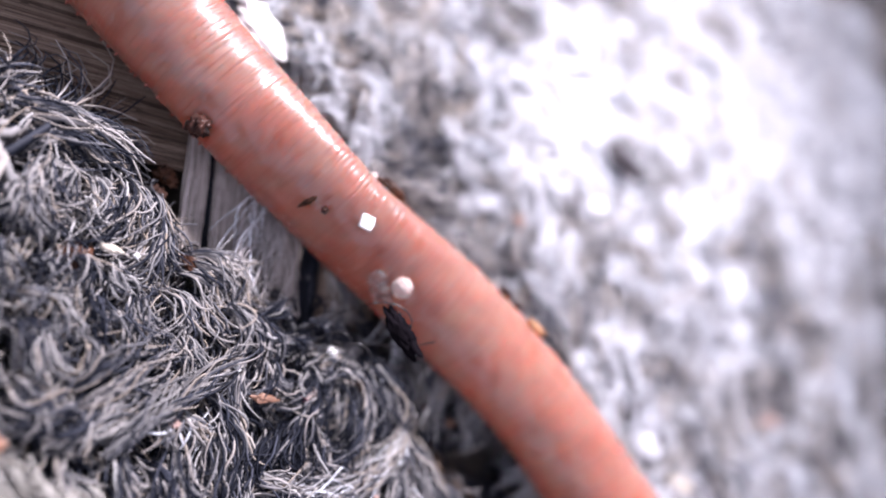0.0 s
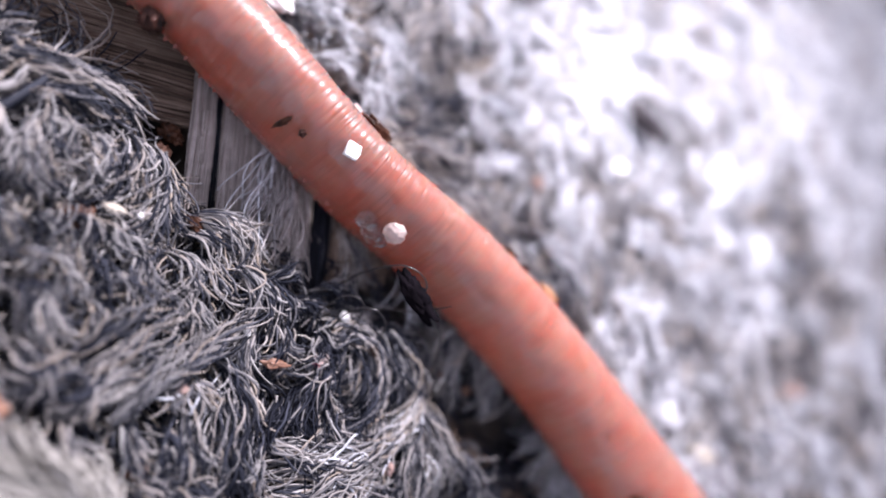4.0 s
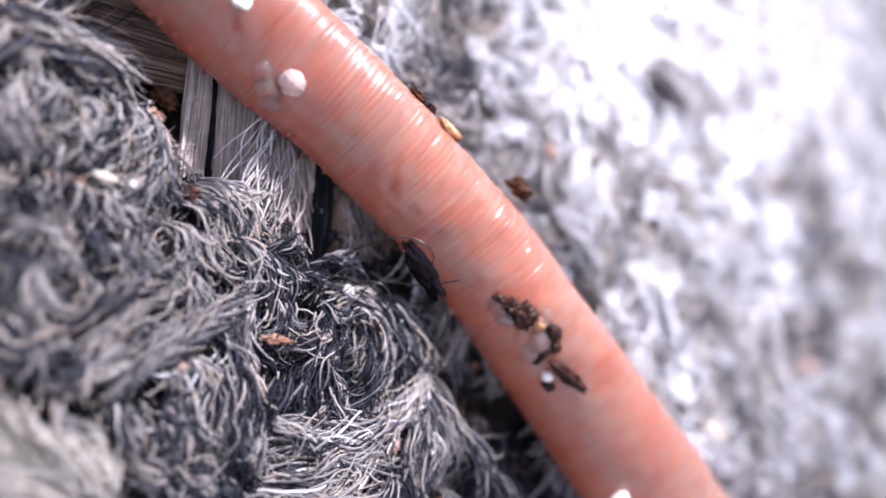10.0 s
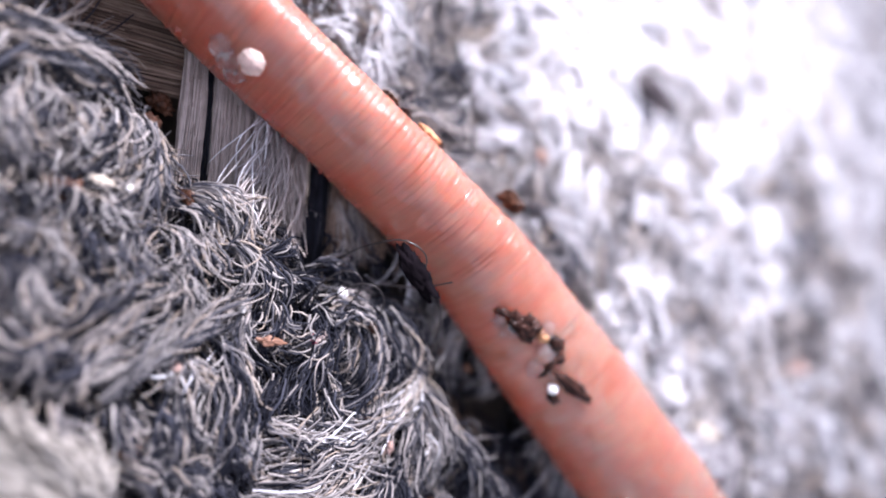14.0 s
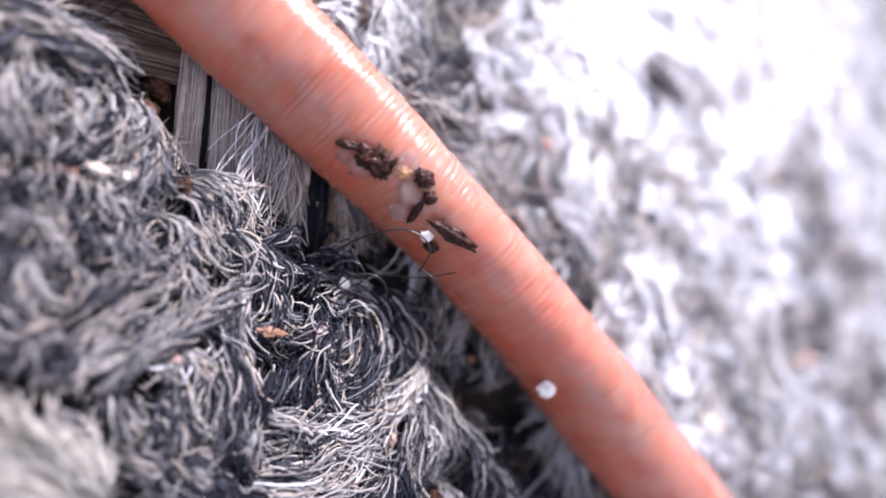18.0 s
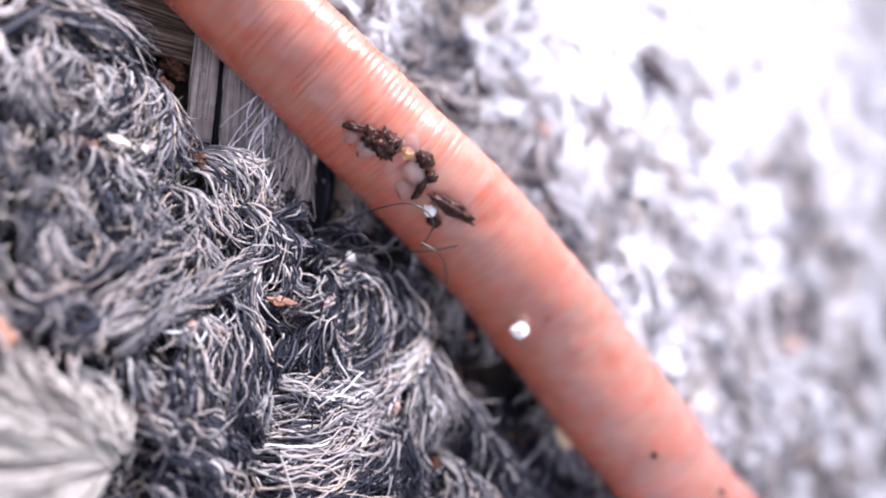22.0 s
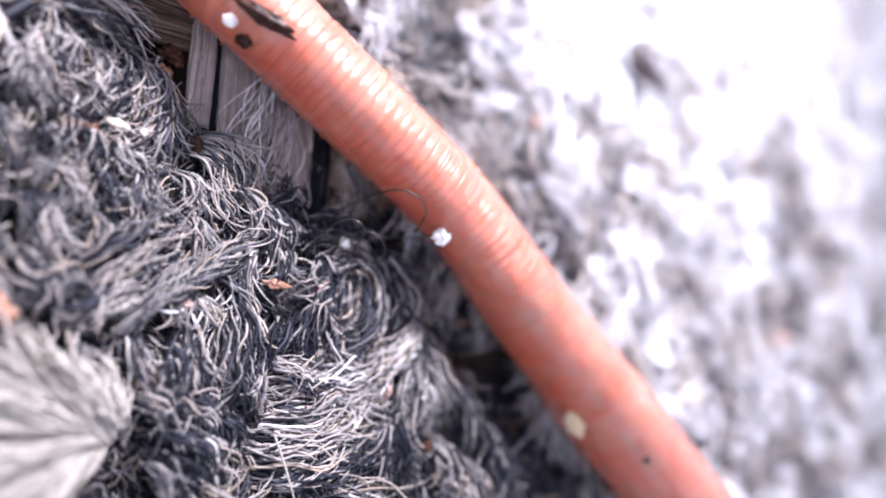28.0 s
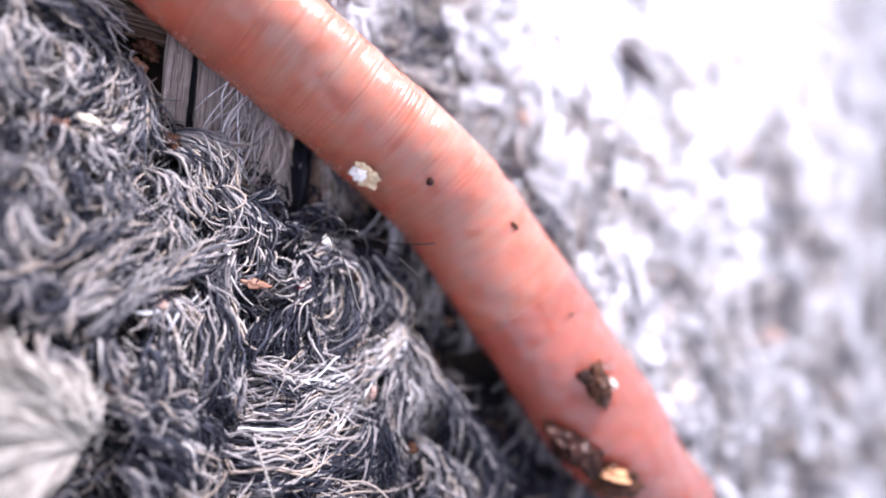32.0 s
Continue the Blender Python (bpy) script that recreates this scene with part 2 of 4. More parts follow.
def tuft_paths(x, y, size, heading, count, length, top=0.3, root=-3.0, curl=0.0, spread=0.5, wiggle=0.5, strands=12, steps=10, droop=1.2, fine=0.05):
    """Fibres of one tuft: strands of cut yarn that rise from the backing and lie over towards heading (degrees)."""
    per = max(1, count // strands)
    n = per * strands
    a, rr = rng.uniform(0, 2 * math.pi, strands), size * np.sqrt(rng.uniform(0, 1, strands))
    sx, sy = x + rr * np.cos(a), y + rr * np.sin(a)
    sth = np.radians(heading) + rng.normal(0, spread, strands)
    slen, stop = length * rng.uniform(0.65, 1.25, strands), top + rng.normal(0, 0.35, strands)
    scurl = curl + rng.normal(0, 0.5, strands)
    send = rng.normal(0, 1.1, strands)
    rep = lambda v: np.repeat(v, per)
    px, py = rep(sx) + rng.normal(0, 0.24, n), rep(sy) + rng.normal(0, 0.24, n)
    th = rep(sth) + rng.normal(0, 0.07, n)
    ln = rep(slen) * rng.uniform(0.6, 1.15, n)
    tp = rep(stop) + rng.normal(0, 0.22, n)
    cu = rep(scurl) + rng.normal(0, 0.25, n)
    en = rep(send) + rng.normal(0, 0.5, n)
    s = np.linspace(0, 1, steps)[None, :]
    ph = rep(rng.uniform(0, 6.28, strands))[:, None] + rng.normal(0, 0.3, (n, 1))
    fr = rep(rng.uniform(0.7, 1.8, strands))[:, None] + rng.normal(0, 0.12, (n, 1))
    theta = th[:, None] + cu[:, None] * s + en[:, None] * s ** 3 + wiggle * rng.uniform(0.4, 1.4, (n, 1)) * np.sin(6.28 * fr * s + ph)
    adv = ln[:, None] / steps * (0.35 + 0.85 * s)
    cx, cy = np.cumsum(np.cos(theta) * adv, 1), np.cumsum(np.sin(theta) * adv, 1)
    rise = np.sin(np.minimum(s * 1.9, 1) * math.pi / 2)
    z = root + (tp[:, None] - root) * rise - droop * rng.uniform(0.2, 1.3, (n, 1)) * np.maximum(s - 0.45, 0) ** 1.5 * 2.2
    z = z + 0.12 * np.sin(6.28 * rng.uniform(1, 3, (n, 1)) * s + ph)
    paths = np.stack([px[:, None] + cx, py[:, None] + cy, z], -1)
    rad = fine * rng.uniform(0.7, 1.35, (n, 1)) * (1 - 0.45 * s ** 3)
    return paths, rad, per


# the yarns of each kind of tuft: pale, middle, dark, with their shares
YARNS = {
    "light": (("light", "mixed", "dark"), (0.46, 0.30, 0.24)),
    "mixed": (("light", "mixed", "dark"), (0.38, 0.27, 0.35)),
    "dark": (("light", "mixed", "dark"), (0.12, 0.25, 0.63)),
    "white": (("white", "haze", "light"), (0.7, 0.25, 0.05)),
    "soft": (("white", "haze", "light"), (0.2, 0.6, 0.2)),
    "black": (("mixed", "dark", "black"), (0.05, 0.33, 0.62)),
}


def tuft(colour, *place, **look_of):
    """One tuft of the pile; its yarns differ in tone strand by strand."""
    paths, rad, per = tuft_paths(*place, **look_of)
    names, shares = YARNS[colour]
    tone = rng.choice(3, size=len(paths), p=shares) if place[0] > 4 else np.repeat(rng.choice(3, size=len(paths) // per, p=shares), per)
    me = tubes("tuft", paths, rad, tone=tone)
    for name in names:
        me.materials.append(FIBRE[name])
    return part("tuft", me, None, rug)


# ---- rug and floor ----
def sheet(name, x0, x1, y0, y1, z0, z1, material, step=None):
    bm = bmesh.new()
    bmesh.ops.create_cube(bm, size=1, matrix=Matrix.Translation(((x0 + x1) / 2 * MM, (y0 + y1) / 2 * MM, (z0 + z1) / 2 * MM)) @ Matrix.Diagonal(((x1 - x0) * MM, (y1 - y0) * MM, (z1 - z0) * MM, 1)))
    return part(name, bm, material)


rug = tagged(new("rug"), "shaggy grey rug of mixed dark and pale fibres", "rug", kind="structure")
backing = sheet("backing", -120, 190, -110, 150, -7, -3.6, BACKING)
backing.parent = rug
tagged(backing, "dark brown woven rug backing")

def bundle(name, p0, p1, width, count, material, fine=0.05, fan=1.0, arch=0.3, fray=0.15, steps=12, flat=0.25):
    """A strand of fibres from p0 to p1 (mm) that lie side by side; fan: how far it spreads at its end."""
    p0, p1 = np.array(p0, float), np.array(p1, float)
    d = p1 - p0
    side = np.array([-d[1], d[0], 0]) / (np.hypot(d[0], d[1]) + 1e-6)
    s = np.linspace(0, 1, steps)[None, :, None]
    a = rng.uniform(-0.5, 0.5, (count, 1, 1))
    k = rng.uniform(0.62, 1.08, (count, 1, 1))
    up = rng.uniform(-1, 0.3, (count, 1, 1)) * flat * width
    path = p0 + d * s * k + side * a * width * (1 + (fan - 1) * s) + np.array([0, 0, 1]) * (up + arch * np.sin(math.pi * s))
    ph, fr = rng.uniform(0, 6.3, (count, 1, 1)), rng.uniform(0.6, 1.8, (count, 1, 1))
    path = path + side * fray * np.sin(6.28 * fr * s + ph) * s + np.array([0, 0, 1]) * fray * 0.7 * np.sin(5 * fr * s + 2 * ph) * s
    rad = fine * rng.uniform(0.7, 1.3, (count, 1)) * (1 - 0.4 * s[..., 0] ** 4)
    return part(name, tubes(name, path, rad), material, rug)


# bare weave between the tufts: flat warp strips and loose floss
for x0, y0, x1, y1, w, n, colour in [
    # the narrow black row is no strip: it paints the dark slit between two
    (-13.75, 4.6, -13.5, -3.4, 0.95, 70, "taupe"), (-13.1, 4.4, -12.9, -3.0, 0.25, 12, "black"), (-12.35, 4.6, -12.05, -3.2, 1.15, 80, "taupe"), (-11.2, 3.6, -11.0, -3.6, 0.9, 60, "taupe"),
    (-10.0, 3.2, -9.9, -4.2, 1.0, 70, "brown"), (-8.9, 2.4, -8.8, -4.8, 0.9, 60, "taupe"), (-7.7, 1.2, -7.8, -5.6, 0.9, 70, "black"), (-6.5, 0.6, -6.6, -5.2, 1.0, 60, "brown"),
    (-5.2, 0.0, -4.6, -4.6, 1.2, 60, "brown"),
]:
    bundle("warp_strip", (x0, y0, -0.7), (x1, y1, -1.0), w, int(1.2 * n), FIBRE[colour], 0.05, 1.08, 0.2, 0.07, 12, flat=0.16)
# the brown weft beyond it, strip by strip
for k in range(10):
    bundle("weft_strip", (-26.0 + 0.5 * k, 1.3 + 0.95 * k, -1.3), (-12.6 + 0.9 * k, 1.7 + 0.95 * k, -0.9), 0.95, 90, FIBRE["brown"], 0.05, 1.0, 0.15, 0.09, 10, flat=0.25)
bundle("floss", (-10.0, 2.0, -0.8), (-11.2, -4.4, -0.1), 0.9, 60, FIBRE["pale"], 0.04, 2.4, 0.7, 0.42)
bundle("floss", (-10.3, 2.2, -0.6), (-12.0, -3.8, 0.0), 0.6, 16, FIBRE["white"], 0.036, 3.0, 0.8, 0.5)
bundle("floss", (-9.6, 1.6, -0.8), (-9.4, -4.6, -0.4), 0.9, 70, FIBRE["taupe"], 0.04, 2.0, 0.5, 0.42)
bundle("floss", (-7.0, -0.2, -1.2), (-3.6, -3.4, -0.8), 0.9, 50, FIBRE["brown"], 0.045, 1.6, 0.4, 0.3)
bundle("floss", (-7.2, -0.6, -1.2), (-5.2, -4.6, -0.8), 0.9, 50, FIBRE["light"], 0.045, 1.6, 0.4, 0.3)
# loose strands of yarn that lie across the tufts
for x0, y0, x1, y1, n, colour in [
    (-15.7, -11.4, -13.0, -8.2, 30, "grey"), (-14.2, -9.8, -10.8, -6.6, 34, "light"), (-14.6, -10.4, -11.4, -7.6, 30, "mixed"),
    (-16.9, -9.8, -13.4, -6.8, 26, "light"), (-17.2, -9.0, -14.6, -6.6, 24, "mixed"),
    (-20.6, 1.5, -15.7, 0.8, 26, "light"), (-21.0, 1.9, -16.4, 1.0, 14, "mixed"), (-20.0, 0.8, -16.2, 0.1, 22, "mixed"),
]:
    bundle("strand", (x0, y0, 0.1), (x1, y1, 0.4), 0.4, int(0.7 * n), FIBRE[colour], 0.05, 1.8, 0.6, 0.4)
# brown fibres down in the dark gap beside the worm
for k in range(9):
    x, y = -6.2 + 1.25 * k + rng.uniform(-0.4, 0.4), -6.1 - 0.96 * k + rng.uniform(-0.4, 0.4)
    bundle("gap_fibre", (x, y, -1.8), (x + rng.uniform(-0.4, 1.2), y - rng.uniform(1.2, 2.6), -1.0), 0.7, 7, FIBRE["brown"], 0.035, 2.2, 0.4, 0.4)
# the coiled tuft: fibres that run round its crown
def coil(cx, cy, r0, r1, start, sweep, count, top, colour, fine=0.052):
    a = np.radians(start + rng.uniform(-35, 35, (count, 1)) - np.linspace(0, 1, 16)[None, :] * sweep * rng.uniform(0.35, 1.0, (count, 1)))
    rr = rng.uniform(r0, r1, (count, 1)) * (1 + 0.10 * np.sin(rng.uniform(3, 9, (count, 1)) * np.linspace(0, 1, 16)[None, :] + rng.uniform(0, 6, (count, 1))))
    z = top - 0.16 * rr ** 2 + rng.normal(0, 0.18, (count, 1)) + 0.12 * np.sin(4 * a + rng.uniform(0, 6, (count, 1)))
    path = np.stack([cx + rr * np.cos(a), cy + 1.15 * rr * np.sin(a), z], -1)
    rad = fine * rng.uniform(0.7, 1.3, (count, 1)) * np.ones((1, 16))
    part("coil", tubes("coil", path, rad), FIBRE[colour], rug)


coil(-6.2, -9.0, 1.6, 3.2, 70, 170, 70, 0.6, "dark")
coil(-6.2, -9.0, 0.8, 3.0, 110, 180, 56, 0.6, "mixed")
coil(-6.2, -9.0, 2.0, 3.3, 20, 110, 34, 0.7, "light")
coil(-6.2, -9.0, 2.4, 3.5, 10, 110, 22, 0.65, "white", 0.045)
coil(-13.2, -15.4, 1.0, 2.8, 100, 160, 90, 0.4, "dark")
# long combed strands below the coil
for x0, y0, x1, y1, n, colour, arch in [
    (-10.6, -13.4, -4.4, -11.9, 22, "light", 0.5), (-10.0, -14.4, -3.4, -12.9, 26, "light", 0.5), (-9.0, -13.0, -4.6, -12.4, 14, "white", 0.6),
    (-9.6, -15.6, -4.4, -14.0, 24, "mixed", 0.4), (-4.8, -17.4, -2.6, -13.6, 40, "dark", 0.3), (-5.6, -17.6, -3.6, -14.6, 36, "dark", 0.3), (-13.6, -12.0, -11.4, -16.6, 26, "light", 0.4),
]:
    bundle("combed_strand", (x0, y0, -0.4), (x1, y1, -0.2), 0.9, n, FIBRE[colour], 0.05, 1.9, arch, 0.7)
bundle("twig", (-9.6, -15.0, 0.7), (-8.4, -17.8, 0.6), 0.05, 1, FIBRE["bleached"], 0.045, 1.0, 0.1, 0.0)
bundle("twig", (-8.2, -13.2, 0.9), (-7.2, -12.4, 0.9), 0.05, 1, FIBRE["bleached"], 0.05, 1.0, 0.1, 0.0)
# the pale rosette of flattened yarn
for dx, dy, dz in [(-4.4, 2.5, 0.9), (-3.4, 3.2, 0.5), (-2.2, 2.8, 0.9), (-5.0, 1.2, 0.6), (-5.0, 0.0, 1.1), (-5.0, -1.2, 0.6), (-4.2, -2.6, 0.9), (-1.0, 2.4, 0.5), (-2.6, -3.2, 0.4), (-0.2, 1.8, 0.3)]:
    bundle("petal", (-15.5 + rng.uniform(-0.3, 0.2), -15.0 + rng.uniform(-0.3, 0.3), rng.uniform(-0.3, 0.4)), (-15.6 + dx, -15.0 + dy, dz + rng.uniform(-0.3, 0.3)), 0.3, 44, FIBRE["bleached"], 0.06, 4.6, 0.45, 0.2, flat=0.8)

# locks of the near pile, root to tip: x0, y0, x1, y1, bend, width, tone
corner_locks = [
    (-20.7, 1.5, -16.2, 0.8, 0.6, 0.95, "light"), (-20, 1.1, -15.8, 0.6, 0.55, 0.63, "light"), (-20.6, 0.2, -17.9, 0.2, 0.35, 0.93, "mixed"),
    (-19.5, 0.1, -19, -3.3, -0.44, 1.24, "light"), (-18.4, 0.3, -18.6, -2.3, -0.33, 0.93, "light"), (-18.2, -0.1, -17.3, -2.8, 0.37, 1.05, "light"),
    (-16.9, 0, -17, -3.5, 0.45, 1.06, "mixed"), (-16.3, -0, -16.1, -3.2, 0.42, 0.93, "light"), (-20, -0.9, -19.7, -3.4, -0.33, 1.22, "light"),
    (-15.6, -0.1, -15.5, -3.3, 0.43, 0.81, "mixed"), (-15.1, -1.4, -16.3, -4.8, 0.48, 1.05, "light"), (-14.6, -1.7, -14.1, -4, -0.3, 0.8, "mixed"),
    (-19, 0.5, -19.5, -2.5, -0.4, 0.75, "light"),
]
edge_locks = [
    (-13.8, -3, -11.4, -4.7, 0.39, 1.22, "light"), (-14, -3.5, -12, -5.5, 0.37, 1.09, "light"), (-13.4, -2.7, -10.4, -4.8, 0.48, 0.77, "white"),
    (-14.3, -4.5, -13.2, -7, 0.36, 1.08, "light"), (-13, -4.3, -11.9, -6.9, -0.37, 1.09, "mixed"), (-12.1, -4.6, -10.2, -7.2, 0.42, 1.1, "light"),
    (-11.1, -5.1, -9.4, -7.6, 0.38, 1.1, "mixed"), (-10.4, -5.3, -8.4, -5.2, 0.25, 0.43, "dark"), (-15.3, -4.7, -14.8, -7.2, -0.34, 1.07, "light"),
    (-10.1, -5.7, -8.9, -7.5, 0.28, 0.92, "dark"), (-9, -6.1, -7.7, -6.9, 0.21, 0.68, "dark"), (-8.6, -5.5, -5.8, -5.6, 0.36, 0.5, "dark"),
    (-7.9, -6.9, -6.7, -8.6, -0.26, 0.94, "dark"),
]
side_locks = [
    (-19.7, -5.5, -18.6, -6.3, 0.18, 0.75, "light"), (-19.2, -5.6, -17.3, -5.9, 0.25, 0.75, "light"), (-18, -5.6, -17.2, -7.5, -0.27, 0.87, "light"),
    (-19.5, -6.4, -18.3, -8.4, 0.31, 0.98, "mixed"), (-17, -5, -16, -7, -0.29, 0.94, "mixed"), (-16.2, -5.5, -15.3, -7.7, 0.31, 0.99, "light"),
    (-18.6, -6.5, -17.5, -9.1, -0.37, 0.98, "light"), (-17, -6.7, -16.8, -9.1, 0.31, 0.87, "mixed"), (-19.2, -8.5, -17.6, -9.5, -0.25, 0.85, "mixed"),
    (-19.6, -4.2, -18.4, -5.2, 0.2, 0.7, "dark"), (-18.1, -3.7, -17.1, -5.4, 0.26, 0.77, "mixed"), (-16.6, -3.6, -15.2, -5.3, -0.29, 0.83, "light"),
    (-13.9, -6.2, -13.2, -8.8, 0.34, 1, "light"),
]
whorl_locks = [
    (-5.8, -6.4, -2.3, -9.5, 0.61, 1.34, "dark"), (-3.9, -7.2, -2.4, -11.2, 0.55, 0.86, "mixed"), (-2.4, -9, -4, -12.6, 0.52, 0.77, "white"),
    (-3, -10.4, -6.1, -13.2, 0.54, 0.86, "white"), (-4.1, -10.8, -7.7, -13.2, 0.57, 0.84, "light"), (-7, -6.9, -7.4, -10, -0.41, 1.31, "dark"),
    (-5.8, -6.9, -5.6, -11.4, 0.58, 1.67, "mixed"), (-4.6, -7.3, -4.1, -11.3, 0.52, 1.36, "dark"), (-7.9, -9.6, -8.3, -12.3, -0.36, 1.27, "dark"),
    (-7.1, -10, -6.1, -12.4, -0.34, 1.29, "mixed"), (-5.1, -8.7, -6.7, -12.2, 0.5, 1.2, "dark"), (-6.1, -7.8, -7.8, -11.1, -0.48, 1.19, "mixed"),
]
fan_locks = [
    (-10.1, -12.2, -7.7, -13.2, 0.34, 0.92, "white"), (-9.7, -14, -5.5, -13.4, -0.55, 0.92, "mixed"), (-10.5, -14.9, -4.3, -13.5, -0.83, 0.91, "white"),
    (-10.9, -15.5, -5.4, -14.4, -0.73, 0.91, "light"), (-10.4, -16.4, -3.9, -14.1, -0.89, 0.92, "mixed"), (-9.9, -17, -5.9, -15.3, -0.56, 0.93, "mixed"),
    (-3.6, -13.9, -6.4, -17.2, 0.56, 1.52, "dark"), (-3.5, -14.1, -3.8, -17.3, 0.42, 1.18, "dark"), (-4.8, -14.9, -8.4, -17.3, 0.57, 1.16, "dark"),
    (-9.9, -12.4, -10.3, -14.4, -0.27, 0.8, "light"), (-7.7, -13, -4, -13.4, -0.49, 0.63, "white"), (-9.3, -12.6, -7.1, -13.9, 0.33, 0.68, "mixed"),
]
column_locks = [
    (-12.1, -8.6, -11.5, -14.4, 0.76, 1.37, "mixed"), (-11.1, -9, -10.6, -14.4, -0.71, 1.23, "mixed"), (-10, -10.3, -10.4, -14, -0.48, 0.93, "dark"),
    (-13, -10.6, -12, -14, -0.47, 1.19, "light"), (-13.5, -9.7, -11.8, -11.1, 0.29, 0.89, "white"), (-13.1, -9.4, -13.3, -11.2, -0.24, 0.78, "white"),
    (-13.9, -11.5, -13.2, -14, 0.34, 1.18, "mixed"), (-15.2, -11, -14.3, -13.6, -0.36, 0.88, "mixed"), (-9.8, -6.8, -9.8, -9.3, 0.32, 0.95, "mixed"),
    (-10.7, -7.2, -11, -9.9, -0.35, 1.09, "light"), (-11.3, -11.8, -11.5, -14.4, 0.35, 0.91, "dark"), (-9, -10.2, -9.8, -12.6, -0.33, 1.06, "dark"),
    (-12.5, -8.4, -10.9, -11.3, 0.43, 0.79, "mixed"),
]
yarn_locks = [
    (-16.8, -11.5, -13.9, -7.7, 0.62, 0.75, "mixed"), (-17.4, -11.2, -14.9, -8.1, -0.51, 0.63, "grey"), (-18.5, -10.7, -16.5, -9.6, 0.29, 0.69, "mixed"),
    (-15.4, -11, -12.1, -7.7, 0.6, 0.76, "mixed"), (-19.3, -9.6, -17.1, -9.1, -0.29, 0.75, "mixed"), (-17.1, -11.1, -16.2, -13.3, -0.3, 0.4, "light"),
    (-16.4, -9.2, -17.5, -11.6, 0.34, 0.58, "mixed"), (-18.2, -9.3, -18.4, -11.1, 0.24, 0.7, "mixed"), (-14.2, -9.4, -16, -10.8, 0.3, 0.59, "light"),
    (-15.4, -7.8, -14.4, -9.4, -0.25, 0.59, "mixed"),
]
foot_locks = [
    (-14.2, -14.6, -11.2, -17.2, 0.51, 1.32, "dark"), (-13.8, -15.4, -12, -17.5, 0.35, 1.18, "dark"), (-13.2, -14.8, -10.9, -17.2, 0.42, 1, "mixed"),
    (-13.7, -13.4, -11.1, -14, -0.35, 0.7, "mixed"), (-14.9, -13.6, -13, -14.8, 0.3, 0.87, "mixed"), (-14, -16, -12.9, -17.7, 0.26, 0.76, "mixed"),
    (-11.9, -14.4, -10.5, -15.7, 0.25, 0.72, "dark"), (-13.6, -14.2, -11.6, -15.1, 0.28, 0.53, "light"),
]
# the dark rows here deepen the shade painted along the worm
beyond_locks = [
    (-2.4, -10.2, -1, -14.6, 0.6, 1.41, "grey"), (-2.1, -11.3, -2.6, -15.7, -0.56, 1.27, "light"), (-1, -12.3, 1.6, -15.7, 0.54, 1.43, "dark"),
    (-3, -14.1, -2.2, -17.9, -0.51, 1.24, "dark"), (-0.9, -15.2, -0.2, -18.9, 0.49, 1.43, "mixed"), (0.9, -13.9, 2.8, -17.9, 0.57, 1.33, "dark"),
    (-2.4, -12.4, -1.7, -14.1, 0.23, 0.56, "white"), (2, -15.7, 3.9, -19.1, 0.51, 1.51, "dark"),
]


def lock(x0, y0, x1, y1, bend, width, colour, fine=0.046, lift=0.0):
    """A lock of the pile: fine crimped fibres that run together from root to tip and part towards their ends."""
    p0, d = np.array((x0, y0, 0.0)), np.array((x1 - x0, y1 - y0, 0.0))
    length = float(np.hypot(d[0], d[1]))
    side = np.array((-d[1], d[0], 0)) / (length + 1e-6)
    count, steps = int(11 + 34 * width * (0.046 / fine)), 18
    g = np.linspace(0, 1, steps)[None, :, None]
    first, last = rng.uniform(-0.05, 0.4, (count, 1, 1)), rng.uniform(0.6, 1.15, (count, 1, 1))
    s = first + (last - first) * g
    a = rng.normal(0, 0.27, (count, 1, 1))
    spread = width * (0.75 + 0.5 * np.maximum(s, 0) ** 2)
    path = p0 + d * s + side * (bend * 4 * s * (1 - s) + a * spread)
    up = np.array((0, 0, 1.0))
    crest = 0.25 + lift + rng.normal(0, 0.16, (count, 1, 1)) - 0.9 * a ** 2
    path = path + up * (-1.3 + (1.3 + crest) * np.sin(np.clip(s * 2.0 + 0.25, 0, 1) * math.pi / 2) - 0.7 * np.maximum(s - 0.6, 0) ** 2 * 4)
    crimp = fine / 0.046
    for wave, size in ((4.2 * crimp, 0.26 * crimp), (2.0 * crimp, 0.10 * crimp), (0.8 * crimp, 0.025 * crimp)):
        turns = 6.28 * length / (wave * rng.uniform(0.75, 1.35, (count, 1, 1)))
        ph, ph2 = rng.uniform(0, 6.3, (count, 1, 1)), rng.uniform(0, 6.3, (count, 1, 1))
        k = size * rng.uniform(0.3, 1.5, (count, 1, 1)) * (0.4 + 0.8 * g)
        path = path + side * k * np.sin(turns * s + ph) + up * 0.7 * k * np.sin(turns * s + ph2)
    path = path + side * (rng.normal(0, 0.11, (count, 1, 1)) * length * g ** 1.5 + rng.normal(0, 0.10, (count, 1, 1)) * length * g * (1 - g))
    hook = rng.normal(0, 0.5, (count, 1, 1)) * g ** 5
    path = path + side * hook + d / (length + 1e-6) * -0.4 * np.abs(hook)
    rad = fine * rng.uniform(0.6, 1.3, (count, 1)) * (1 - 0.55 * g[..., 0] ** 3)
    names, shares = LOCK_YARNS[colour]
    me = tubes("lock", path, rad, sides=4, tone=rng.choice(3, size=count, p=shares))
    for name in names:
        me.materials.append(FIBRE[name])
    return part("lock", me, None, rug)


